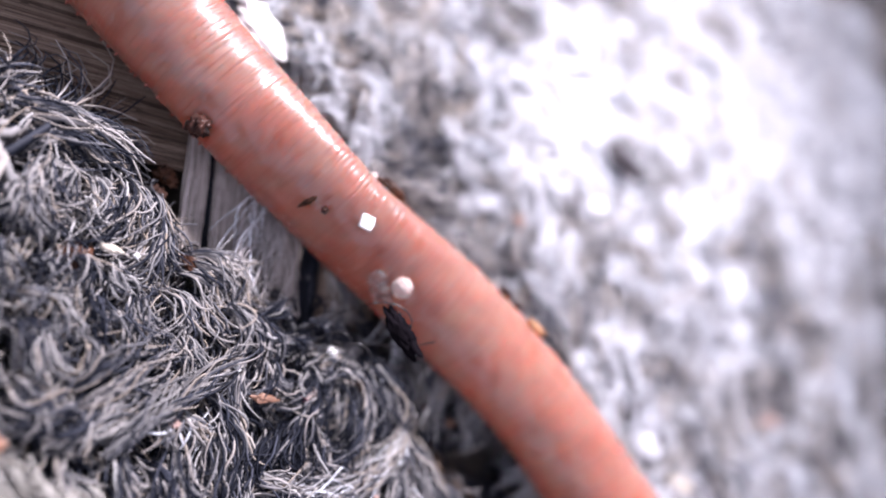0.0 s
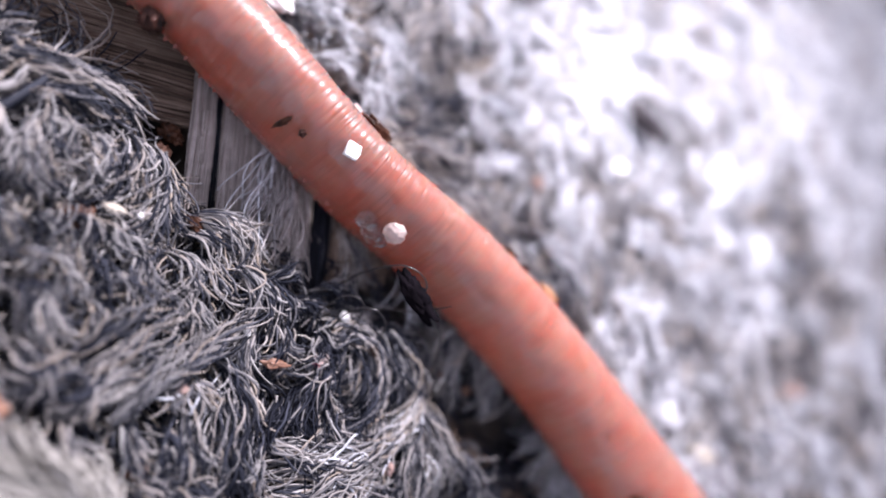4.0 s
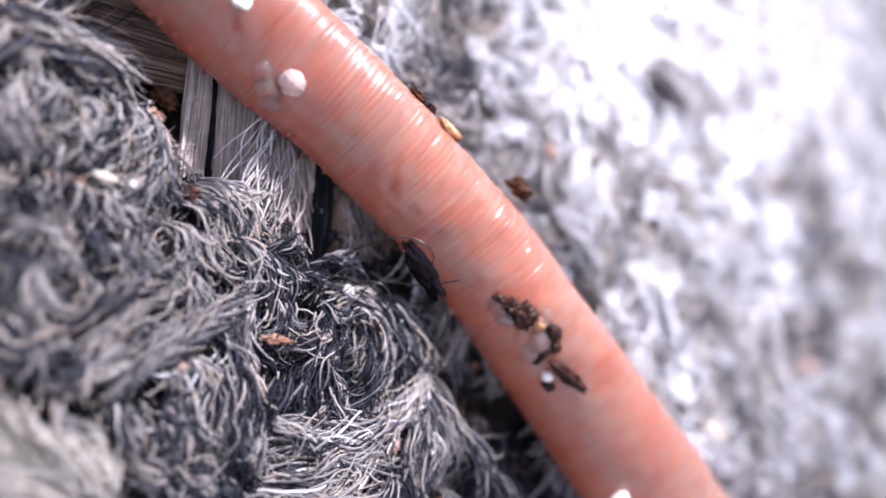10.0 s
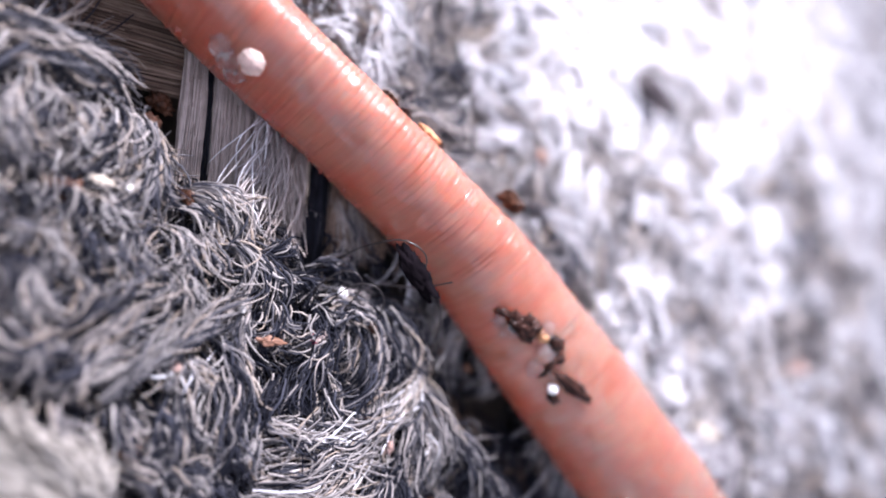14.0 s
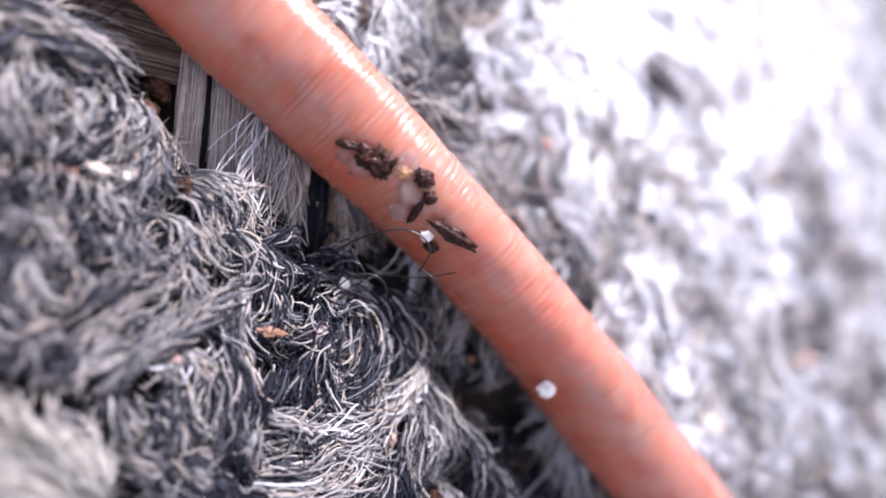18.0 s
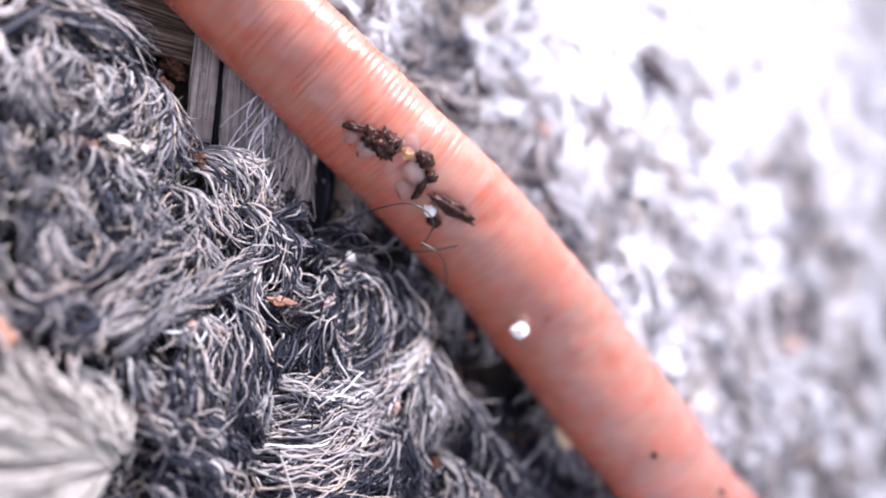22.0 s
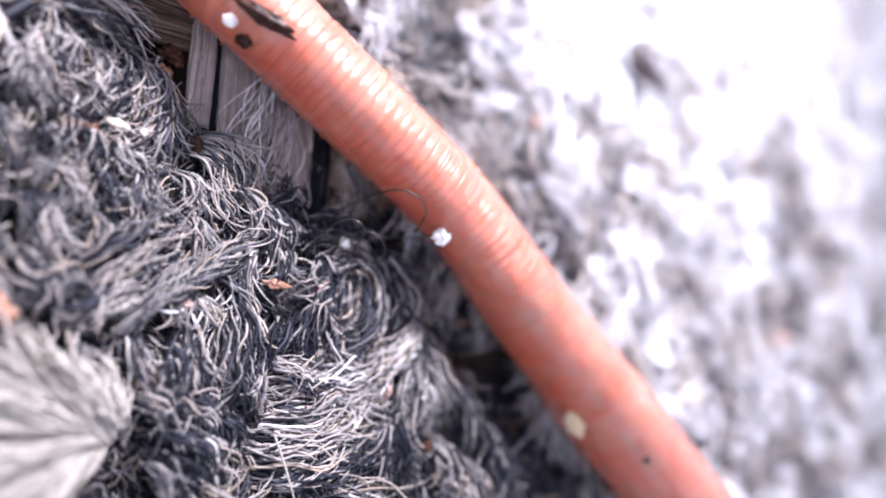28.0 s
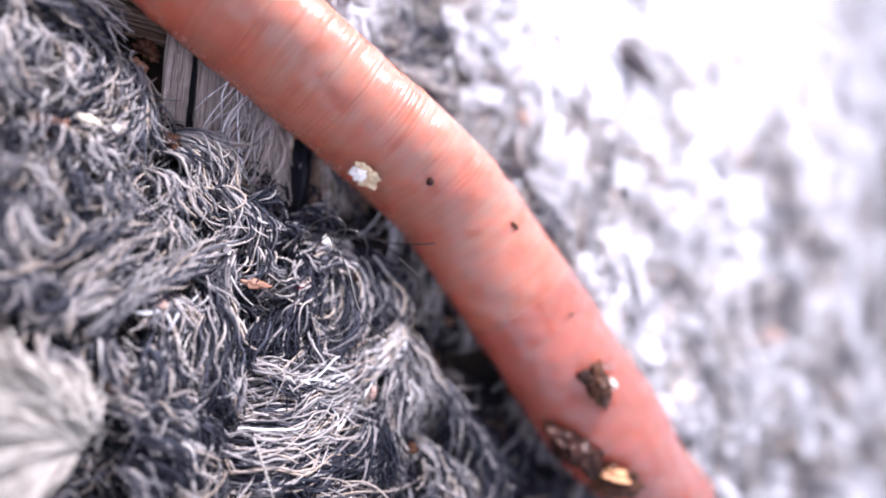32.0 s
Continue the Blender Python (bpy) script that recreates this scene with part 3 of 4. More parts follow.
LOCK_YARNS = {
    "light": (("light", "grey", "dark"), (0.33, 0.40, 0.27)),
    "mixed": (("light", "mixed", "dark"), (0.19, 0.38, 0.43)),
    "dark": (("dark", "black", "grey"), (0.5, 0.36, 0.14)),
    "white": (("white", "light", "grey"), (0.14, 0.5, 0.36)),
    "soft": (("white", "haze", "light"), (0.25, 0.6, 0.15)),
    "snow": (("white", "white", "light"), (0.6, 0.3, 0.1)),
    "grey": (("grey", "light", "mixed"), (0.6, 0.25, 0.15)),
}
for row in corner_locks + edge_locks + side_locks + whorl_locks + fan_locks + column_locks + yarn_locks + foot_locks + beyond_locks:
    lock(*row)

# tufts that show singly: x, y, size, heading, fibres, length, top, curl, colour
near_tufts = [
    (-20.8, 0.8, 1.4, -20, 280, 5.0, 0.2, 0.0, "light"),
    (-17.8, -0.4, 1.6, -85, 300, 4.5, 0.4, 0.2, "light"), (-15.8, -0.9, 1.2, -95, 240, 4.0, 0.1, 0.2, "mixed"),
    (-19.5, -3.0, 2.0, -80, 320, 5.0, 0.3, 0.0, "light"), (-16.5, -4.0, 1.8, -75, 300, 4.0, 0.0, 0.3, "light"),
    (-12.2, -3.8, 1.5, -60, 340, 4.4, -0.2, -0.4, "light"), (-11.0, -5.0, 1.6, -50, 320, 4.2, -0.4, -0.6, "light"),
    (-13.8, -5.5, 1.6, -90, 320, 4.0, -0.1, 0.3, "light"), (-17.0, -7.5, 1.8, 30, 320, 5.5, 0.0, 0.5, "mixed"),
] + [
    (-14.5, -8.2, 1.4, -70, 300, 4.0, 0.0, 0.3, "light"), (-11.5, -8.0, 1.5, -85, 320, 4.0, -0.4, 0.2, "mixed"),
    (-19.0, -8.0, 2.0, -100, 300, 4.5, 0.1, 0.3, "mixed"), (-9.2, -6.0, 1.2, -70, 260, 3.2, -0.8, 0.4, "dark"),
    (-7.0, -6.6, 1.3, -20, 300, 5.5, -0.1, -1.9, "dark"), (-6.0, -7.8, 1.4, -60, 300, 5.0, 0.1, -1.5, "dark"),
    (-7.6, -9.0, 1.3, -70, 300, 4.0, -0.2, 1.4, "mixed"), (-5.6, -9.8, 1.2, 175, 220, 4.5, 0.1, 0.5, "mixed"),
    (-8.6, -12.4, 1.6, -40, 320, 4.8, 0.0, 0.8, "light"), (-6.4, -12.2, 1.4, -10, 340, 4.0, -0.1, 0.5, "light"),
] + [
    (-12.0, -11.5, 1.6, -85, 300, 4.2, -0.4, 0.2, "dark"), (-14.5, -12.0, 1.8, -80, 300, 4.2, -0.3, 0.3, "dark"),
    # the black tufts hold the worm's shade in their colour
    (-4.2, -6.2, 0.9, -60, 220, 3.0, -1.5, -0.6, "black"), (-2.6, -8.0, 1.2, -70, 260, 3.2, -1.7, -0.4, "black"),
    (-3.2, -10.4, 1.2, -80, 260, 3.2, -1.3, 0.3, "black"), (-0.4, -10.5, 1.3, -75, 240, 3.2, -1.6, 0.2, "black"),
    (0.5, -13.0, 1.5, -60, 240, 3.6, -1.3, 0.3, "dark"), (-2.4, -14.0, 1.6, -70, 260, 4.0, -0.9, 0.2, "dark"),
    (-17.5, -12.0, 1.5, -60, 260, 4.0, -0.2, 0.2, "dark"), (-10.0, -15.5, 1.8, -70, 260, 4.0, -0.2, 0.3, "mixed"),
]
for x, y, size, heading, count, length, top, curl, colour in near_tufts:
    tuft(colour, x, y, size, heading, int(count * 0.7), length, top - 0.55, curl=curl, strands=24, steps=14, fine=0.045, wiggle=0.4, spread=0.34)


def covered(x, y):
    """True where single tufts of the near part lie already, or where the bare weave shows."""
    if -15.5 < x < -6.5 and -3.0 < y < 5.5 or -27 < x < -13 and 1.5 < y < 13 or -20 < x < -8 and 2.0 < y < 8.5:
        return True
    return -22 < x < -1.5 and -17 < y < 4 + 0.0 * x and y < -0.77 * (x + 2.3) - 4.0


# where the pile is plainly dark or white; black paints shade, white mostly glare
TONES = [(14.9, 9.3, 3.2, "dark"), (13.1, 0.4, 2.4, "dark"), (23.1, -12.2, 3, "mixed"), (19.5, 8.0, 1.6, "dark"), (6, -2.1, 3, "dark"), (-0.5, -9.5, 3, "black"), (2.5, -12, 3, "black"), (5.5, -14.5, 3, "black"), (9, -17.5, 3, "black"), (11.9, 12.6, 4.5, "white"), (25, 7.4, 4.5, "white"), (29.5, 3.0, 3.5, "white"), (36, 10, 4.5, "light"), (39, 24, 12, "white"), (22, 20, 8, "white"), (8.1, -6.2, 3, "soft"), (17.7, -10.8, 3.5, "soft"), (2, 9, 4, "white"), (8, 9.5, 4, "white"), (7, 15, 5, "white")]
# short undergrowth that closes the gaps between the near tufts
for i in range(7):
    for j in range(6):
        x, y = -21 + 3.2 * i + rng.uniform(-0.8, 0.8), -16.5 + 3.1 * j + rng.uniform(-0.8, 0.8)
        if y < -0.77 * (x + 2.3) - 6.5 and not (-15.5 < x < -6.5 and y > -3.5):
            # black close to the worm: its shade, put into the yarn
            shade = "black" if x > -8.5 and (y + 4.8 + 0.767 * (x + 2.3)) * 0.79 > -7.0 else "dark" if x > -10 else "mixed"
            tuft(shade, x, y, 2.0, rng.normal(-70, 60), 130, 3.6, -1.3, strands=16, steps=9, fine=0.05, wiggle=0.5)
for i in range(7):
    for j in range(8):
        x, y = -5 + 3.0 * i + rng.uniform(-0.8, 0.8), -9 + 3.2 * j + rng.uniform(-0.8, 0.8)
        if y > -0.77 * (x + 2.3) - 0.5:
            tuft("light" if x < 7 else "soft", x, y, 2.2, rng.normal(-60, 60), 190, 4.5, -0.7, strands=24, steps=8, fine=0.055, wiggle=0.45)
for i in range(9):
    for j in range(13):
        x, y = 13 + 5.4 * i + rng.uniform(-1.5, 1.5), -22 + 5.4 * j + rng.uniform(-1.5, 1.5)
        # paler beyond this slant: the lamp's glare, put into the yarn colour
        tuft("soft" if y > 0.25 * x else "light", x, y, 3.4, rng.normal(-60, 50), 210, 7.0, -0.3, strands=35, steps=7, fine=0.12, wiggle=0.3)
far_rows = []
for i in range(-4, 17):
    for j in range(-6, 12):
        x, y = -12 + i * 5.2 + (j % 2) * 2.6 + rng.uniform(-1, 1), j * 4.6 + rng.uniform(-1, 1)
        if not covered(x, y) and x > -24 and y > -28:
            far_rows.append((x, y))
for x, y in far_rows:
    near = x < 8
    # far tufts whiten towards the back to paint the glare there
    colour = ["light", "soft", "mixed", "soft", "light", "soft"][int(rng.integers(0, 6))] if near else (["soft", "white", "soft", "soft", "soft", "white"] if y > 0.25 * x else ["soft", "light", "soft", "white", "soft", "light"])[int(rng.integers(0, 6))]
    if near and x > -2 and y < 0.25 * x - 5:
        colour = ["light", "soft", "mixed", "light", "soft", "light"][int(rng.integers(0, 6))]
    if x < -15:
        colour = "mixed"
    for wx, wy, size, tone in TONES:
        if math.hypot(x - wx, y - wy) < size:
            colour = tone
    # a band along the worm's track is blackened to paint its shade
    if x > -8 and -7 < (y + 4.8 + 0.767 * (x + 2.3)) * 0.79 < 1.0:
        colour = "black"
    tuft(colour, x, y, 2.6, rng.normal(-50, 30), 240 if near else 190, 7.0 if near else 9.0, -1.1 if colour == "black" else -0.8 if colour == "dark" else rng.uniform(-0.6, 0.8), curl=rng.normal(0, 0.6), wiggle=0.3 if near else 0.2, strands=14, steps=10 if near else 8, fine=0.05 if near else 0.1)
# locks that lie over the far pile, each of one tone
for k, (x, y) in enumerate(far_rows):
    if x < -4 or x > 46 or y > 34 or (x > -8 and -7 < (y + 4.8 + 0.767 * (x + 2.3)) * 0.79 < 2.5):
        continue
    for n in range(3):
        x0, y0 = x + rng.normal(0, 1.8), y + rng.normal(0, 1.8)
        colour = (("light", "grey", "soft", "light", "grey", "light") if x < 11 else ("light", "soft", "soft", "light", "soft", "grey") if y0 < 0.25 * x0 - 2 else ("soft", "grey", "light", "soft", "soft", "light"))[int(rng.integers(0, 6))]
        for wx, wy, size, tone in TONES:
            if math.hypot(x0 - wx, y0 - wy) < 0.8 * size and tone != "black":
                colour = "soft" if tone == "white" and y0 < 10 else "snow" if tone == "white" else tone
        way, size = radians(rng.normal(-55, 38)), rng.uniform(4.0, 7.5)
        lock(x0, y0, x0 + size * math.cos(way), y0 + size * math.sin(way), rng.normal(0, 0.9), rng.uniform(0.9, 2.0), colour, 0.06 if x < 10 else 0.09, rng.uniform(-0.1, 0.4))
rest = []
for i in range(-11, 19):
    for j in range(-11, 15):
        x, y = i * 10 + rng.uniform(-3, 3), j * 10 + rng.uniform(-3, 3)
        if not (-26 < x < 72 and -30 < y < 50):
            rest.append(tuft_paths(x, y, 5.5, rng.normal(-60, 50), 48, 9.0, 0.3, strands=12, steps=6, fine=0.3)[:2])
pile = part("pile", tubes("pile", np.concatenate([p for p, r in rest]), np.concatenate([r for p, r in rest])), FIBRE["light"], rug)
tagged(pile, "shaggy grey pile of the outer rug", kind="stuff")

# ---- worm ----
# body coordinate of the worm (mm) that passes the stations -12, 0 and +12 mm of its track, by time
flow_first = [
    (0, -19.6, -8.1, 1.4),
    (1, -19.7, -8.0, 0.9),
    (2, -19.3, -8.2, 0.6),
    (3, -19.7, -8.6, 0.2),
    (3.5, -18.9, -7.9, 0.3),
    (5.5, -13.2, -5.7, 1.2),
    (6, -11.9, -4.2, 2.4),
    (6.5, -10.8, -1.4, 4.0),
    (7, -11.2, -0.6, 6.4),
]
flow_second = [
    (7.5, -11.3, 0.1, 8.9),
    (8, -11.7, -0.2, 10.5),
    (9, -12, -0, 12.4),
    (10, -12.1, -0.1, 12.5),
    (11, -12.4, -0.2, 12.4),
    (12, -12.5, -0.4, 12.1),
    (13, -12.4, -0.9, 11.5),
    (13.5, -12.3, -0.9, 11.5),
    (14, -10.6, -0.5, 11.4),
    (14.5, -8.5, 0.3, 11.5),
]
flow_third = [
    (16.5, -1.9, 6.2, 14.8),
    (17, -1.4, 6.7, 15.5),
    (17.5, -2.6, 7.7, 16.7),
    (18, -2.1, 8.9, 18.4),
    (18.5, -2.4, 9, 19.2),
    (19, -2.1, 8.9, 19.8),
    (19.5, -2, 9, 20.4),
    (20, -2, 9.1, 20.8),
    (21, -2, 9.2, 22.1),
    (22, -2.1, 9.1, 22),
    (23, -2.1, 8.9, 22.1),
    (24, -2.3, 8.7, 21.8),
    (25, -2.1, 8.5, 21.6),
    (25.5, -2.3, 8.3, 21.4),
]
flow_fourth = [
    (27.5, 3.4, 12.4, 20.3),
    (28, 7.6, 14.6, 22.9),
    (28.5, 10.7, 18.1, 25.8),
    (29, 10.4, 22.1, 29.7),
    (29.5, 13.4, 25, 33.5),
    (30, 12.7, 26.7, 36.6),
    (30.5, 14.2, 27.3, 39),
    (31, 14.4, 27.5, 40),
    (31.5, 14.5, 27.7, 40.5),
    (32, 14.4, 27.8, 40.8),
]
# sideways offset (five stations, -14 to 14 mm) and radius (the same stations) of the worm, by time
shape_first = [
    (0, 0.15, 0.2, 1.09, 1.3, 0.43, 2.46, 2.34, 2.56, 2.57, 2.6),
    (3, 0.82, 0.37, 1.19, 1.13, 0.38, 2.31, 2.32, 2.48, 2.51, 2.69),
    (5.5, -0.64, -0.06, 1.06, 1.23, 0.66, 1.64, 1.7, 1.8, 2.15, 2.34),
    (6, -0.38, 0.45, 1.16, 0.74, 0.25, 1.83, 1.7, 1.91, 2.11, 2.3),
    (6.5, 0.08, 0.48, 0.94, 0.72, 0.33, 2.55, 2.03, 1.96, 2.13, 2.25),
]
shape_second = [
    (7.5, 0.23, 0.91, 1.21, 0.92, 0.73, 2.54, 2.52, 2.3, 2.18, 2.32),
    (9, 0.02, 1.05, 1.28, 0.43, -0.42, 2.57, 2.61, 2.61, 2.78, 3.05),
    (11, 0.1, 0.83, 1.09, 0.35, -0.5, 2.71, 2.5, 2.64, 2.92, 3.2),
    (13, 0.18, 0.99, 1.28, 0.62, -0.25, 2.45, 2.52, 2.55, 2.91, 3.2),
    (14.5, -0.12, 0.54, 1.07, 0.67, -0.11, 1.94, 2.06, 2.39, 2.92, 3.04),
]
shape_third = [
    (16.5, -0.42, 0.23, 0.96, 0.79, 0.2, 2.11, 2.13, 2.12, 2.38, 2.42),
    (18, -0.13, 0.33, 0.73, 0.56, 0.04, 2.51, 2.43, 2.27, 2.36, 2.51),
    (19, -0.58, 0.14, 0.73, 0.27, -0.26, 2.41, 2.42, 2.46, 2.54, 2.52),
    (21, -0.56, 0.08, 0.64, 0.5, 0.12, 2.33, 2.56, 2.79, 2.97, 3.03),
    (23, -0.54, 0.08, 0.71, 0.69, 0.12, 2.27, 2.63, 2.9, 2.96, 3.17),
    (25.5, 0.06, 0.45, 0.98, 0.62, -0.07, 2.21, 2.55, 2.68, 2.97, 3.11),
]
shape_fourth = [
    (27.5, -0.54, 0.07, 0.6, 0.39, -0.07, 1.77, 2.1, 2.15, 2.3, 2.73),
    (28, -0.75, 0.08, 0.7, 0.05, -0.4, 2.05, 2.0, 2.02, 2.2, 2.5),
    (28.5, -1.13, -0.04, 0.8, 0.85, 0.4, 2.08, 2.1, 2.1, 2.22, 2.35),
    (29.2, -0.74, 0.21, 1.05, 1.45, 1.4, 2.61, 2.38, 2.25, 2.33, 2.32),
    (30, -0.81, 0.53, 1.12, 0.8, -0.31, 2.7, 2.79, 2.65, 2.66, 2.8),
    (31, -0.52, 0.68, 1.45, 0.65, -0.46, 3.01, 2.86, 2.81, 2.99, 2.93),
    (32, -1.14, 0.22, 1.23, 0.56, -0.48, 2.53, 2.63, 2.79, 3, 3.2),
]

FLOW = np.array(flow_first + flow_second + flow_third + flow_fourth)
SHAPE = np.array(shape_first + shape_second + shape_third + shape_fourth)
TRACK = (-2.3, -4.8, -37.5)
STATIONS = np.array([-14, -7, 0, 7, 14.0])


def smooth_curve(xs, ys, x):
    """A smooth curve through a few points, straight beyond them."""
    m = np.gradient(ys, xs)
    x = np.asarray(x, float)
    i = np.clip(np.searchsorted(xs, x) - 1, 0, len(xs) - 2)
    h = xs[i + 1] - xs[i]
    s = np.clip((x - xs[i]) / h, 0, 1)
    y = ys[i] * (1 + 2 * s) * (1 - s) ** 2 + m[i] * h * s * (1 - s) ** 2 + ys[i + 1] * s * s * (3 - 2 * s) + m[i + 1] * h * s * s * (s - 1)
    return y + np.where(x < xs[0], (x - xs[0]) * m[0] * 0.5, 0) + np.where(x > xs[-1], (x - xs[-1]) * m[-1] * 0.5, 0)


def row_at(rows, t):
    return np.array([np.interp(t, rows[:, 0], rows[:, i]) for i in range(1, rows.shape[1])])


def along(u, t):
    """How far along its track (mm) the body coordinate u stands at t."""
    a, b, c = row_at(FLOW, t)
    low, high = np.clip((b - a) / 12, 0.6, 1.0), np.clip((c - b) / 12, 0.6, 1.0)
    return smooth_curve(np.array([a - 12 * low, a, b, c, c + 12 * high]), np.array([-24, -12, 0, 12, 24.0]), u)


def spot(q, t):
    """Plan place, heading (radians) and radius of the worm q mm along its track."""
    row = row_at(SHAPE, t)
    side = lambda v: float(smooth_curve(STATIONS, row[:5], np.clip(v, -20, 20)))
    r = float(smooth_curve(STATIONS, row[5:], np.clip(q, -15, 15)))
    l, slope = side(q), (side(q + 0.5) - side(q - 0.5))
    c, s = math.cos(radians(TRACK[2])), math.sin(radians(TRACK[2]))
    return TRACK[0] + q * c - l * s, TRACK[1] + q * s + l * c, radians(TRACK[2]) + math.atan(slope), r


TIMES = sorted(set([round(0.5 * i, 2) for i in range(65)]))
PITCH, HEAD, TAIL = 0.27, -34.0, 58.0
BODY = [HEAD + PITCH * i for i in range(int((TAIL - HEAD) / PITCH) + 1)]


VIEW_SIDE = radians(33)


def girth_table():
    """The body's least and greatest radius along it, as it thins and swells, evened out."""
    us, lows, highs = np.arange(HEAD, TAIL + 1, 1.0), [], []
    for u in us:
        rs = [spot(float(along(u, t)), t)[3] for t in TIMES if abs(along(u, t)) < 18]
        lows.append(np.percentile(rs, 1) if len(rs) > 2 else np.nan)
        highs.append(np.percentile(rs, 99) if len(rs) > 2 else np.nan)
    out = []
    for row, plain_size in ((lows, 2.2), (highs, 2.7)):
        row = np.where(np.isnan(row), plain_size, row)
        row = np.convolve(np.pad(row, 2, mode="edge"), [0.1, 0.2, 0.4, 0.2, 0.1], mode="valid")
        out.append(row)
    return us, out[0], np.maximum(out[1], out[0] + 0.12)


GIRTH = girth_table()


def girth(u):
    taper = min(1.0, (u - HEAD) / 8 + 0.25, (TAIL - u) / 10 + 0.3)
    return float(np.interp(u, GIRTH[0], GIRTH[1])) * taper, float(np.interp(u, GIRTH[0], GIRTH[2])) * taper


def roll_for(lo, hi, r):
    """Roll (radians) of an oval ring that shows the radius r sideways."""
    k = (min(max(r, lo), hi) ** 2 - lo * lo) / (hi * hi - lo * lo)
    return VIEW_SIDE + math.acos(math.sqrt(min(1, max(0, k))))


def on_body(u, psi, t, lift=0.0):
    """The pose of a crumb that sticks to the skin at the body coordinate u, psi degrees round the body (90 is the top)."""
    x, y, a, r = spot(float(along(u, t)), t)
    lo, hi = girth(u)
    f = radians(psi) - roll_for(lo, hi, r)
    out = lo * hi / math.hypot(lo * math.cos(f), hi * math.sin(f)) + lift
    return pose(x * MM, y * MM, AXIS * MM, 0, 0, math.degrees(a)) @ pose(0, out * math.cos(radians(psi)) * MM, out * math.sin(radians(psi)) * MM, psi - 90, 0, 0)


AXIS = 2.2
FOLDS = [(2, 0.3, 0.020, 0.9), (3, 1.7, 0.016, 0.7), (5, 4.0, 0.010, 1.6), (7, 2.2, 0.008, 2.3), (9, 0.9, 0.010, 4.1), (11, 3.1, 0.008, -5.3)]


def segment_mesh(u, lo, hi, plain_skin, material):
    """A body ring, crowned and rounded at its ends, closed; its unevenness runs on from ring to ring."""
    half, sides = 0.5, 44
    crown = 0.01 if plain_skin else 0.06 if 29 < u < 35 else 0.040 + 0.012 * math.sin(u * 1.9) * math.sin(u * 0.37)
    bm = bmesh.new()
    rings = []
    for x in np.linspace(-half, half, 9):
        k = x / half
        base = 1 - crown * k * k - 0.03 * k ** 6
        ring = []
        for a in np.linspace(0, 2 * math.pi, sides, endpoint=False):
            f = sum(h * math.sin(n * a + p + w * (u + x)) for n, p, h, w in FOLDS)
            ring.append(bm.verts.new((x * MM, (hi * base + f) * math.cos(a) * MM, (lo * base + f) * math.sin(a) * MM)))
        rings.append(ring)
    for a, b in zip(rings, rings[1:]):
        for k in range(sides):
            f = bm.faces.new((a[k], b[k], b[(k + 1) % sides], a[(k + 1) % sides]))
            f.smooth = True
    bm.faces.new(rings[0])
    bm.faces.new(rings[-1][::-1])
    bmesh.ops.recalc_face_normals(bm, faces=bm.faces)
    me = bpy.data.meshes.new("segment")
    bm.to_mesh(me)
    bm.free()
    me.materials.append(material)
    return me


worm = tagged(new("earthworm"), "pink ringed earthworm crawling over the rug, moist and glossy", "earthworm")
segments = []
for u in BODY:
    saddle = 35 < u < 52
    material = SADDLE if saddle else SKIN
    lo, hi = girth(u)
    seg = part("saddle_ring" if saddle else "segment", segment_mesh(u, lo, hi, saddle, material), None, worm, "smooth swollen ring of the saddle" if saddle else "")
    seg.color = ((u + 40) * MM, 0, 0, 1)
    segments.append((u, lo, hi, seg))
clinging, setae = [], []
seta_mesh = bpy.data.meshes.new("seta")
bm = bmesh.new()
bmesh.ops.create_cone(bm, cap_ends=True, segments=7, radius1=0.14 * MM, radius2=0.02 * MM, depth=0.2 * MM)
bm.to_mesh(seta_mesh)
bm.free()
for k in range(132):
    u = -30 + 0.5 * k + rng.uniform(-0.2, 0.2)
    setae.append((part("seta", seta_mesh, SETA, worm), u, rng.uniform(199, 222)))

# ---- crumbs and grains ----
SOIL = plain("wet_soil", (0.028, 0.012, 0.009), 0.30, 3000, 0.9, 0.5, Specular_IOR_Level=0.1)
LEAF = plain("black_leaf", (0.004, 0.003, 0.004), 0.9, 1800, 0.5, 0.4, Specular_IOR_Level=0.02)
BARK = plain("brown_bark", (0.045, 0.019, 0.011), 0.30, 2200, 0.8, 0.5, Specular_IOR_Level=0.1)
AMBER = plain("amber_chip", (0.44, 0.22, 0.11), 0.6, 1500, 0.6, 0.5, Specular_IOR_Level=0.25)
QUARTZ = plain("milky_quartz", (0.78, 0.62, 0.56), 0.25, 1800, 0.2, 0.4, Transmission_Weight=0.55, IOR=1.35)
CLEAR = plain("clear_quartz", (0.97, 0.92, 0.89), 0.08, 1800, 0.03, 0.35, Transmission_Weight=0.95, IOR=1.40)
CHALK = plain("white_chalk", (0.72, 0.69, 0.66), 0.6, 2000, 0.2, 0.6)
DUSK = plain("dusky_bark", (0.035, 0.027, 0.03), 0.7, 900, 0.5, 0.5)
# for clumps added in place of highlights on far white tufts
BRIGHT_CLUMP = plain("bright_clump", (0.46, 0.455, 0.48), 0.8, 900, 0.3, 0.6)
STRAW = plain("straw_chip", (0.56, 0.44, 0.29), 0.55, 1500, 0.35, 0.6)
PAPER = plain("pale_chaff", (0.44, 0.38, 0.31), 0.7, 1500, 0.35, 0.6)
RED = plain("red_fleck", (0.42, 0.02, 0.06), 0.4, 2000, 0.3)
ROSY = plain("pinkish_fleck", (0.30, 0.19, 0.16), 0.5, 2000, 0.3)
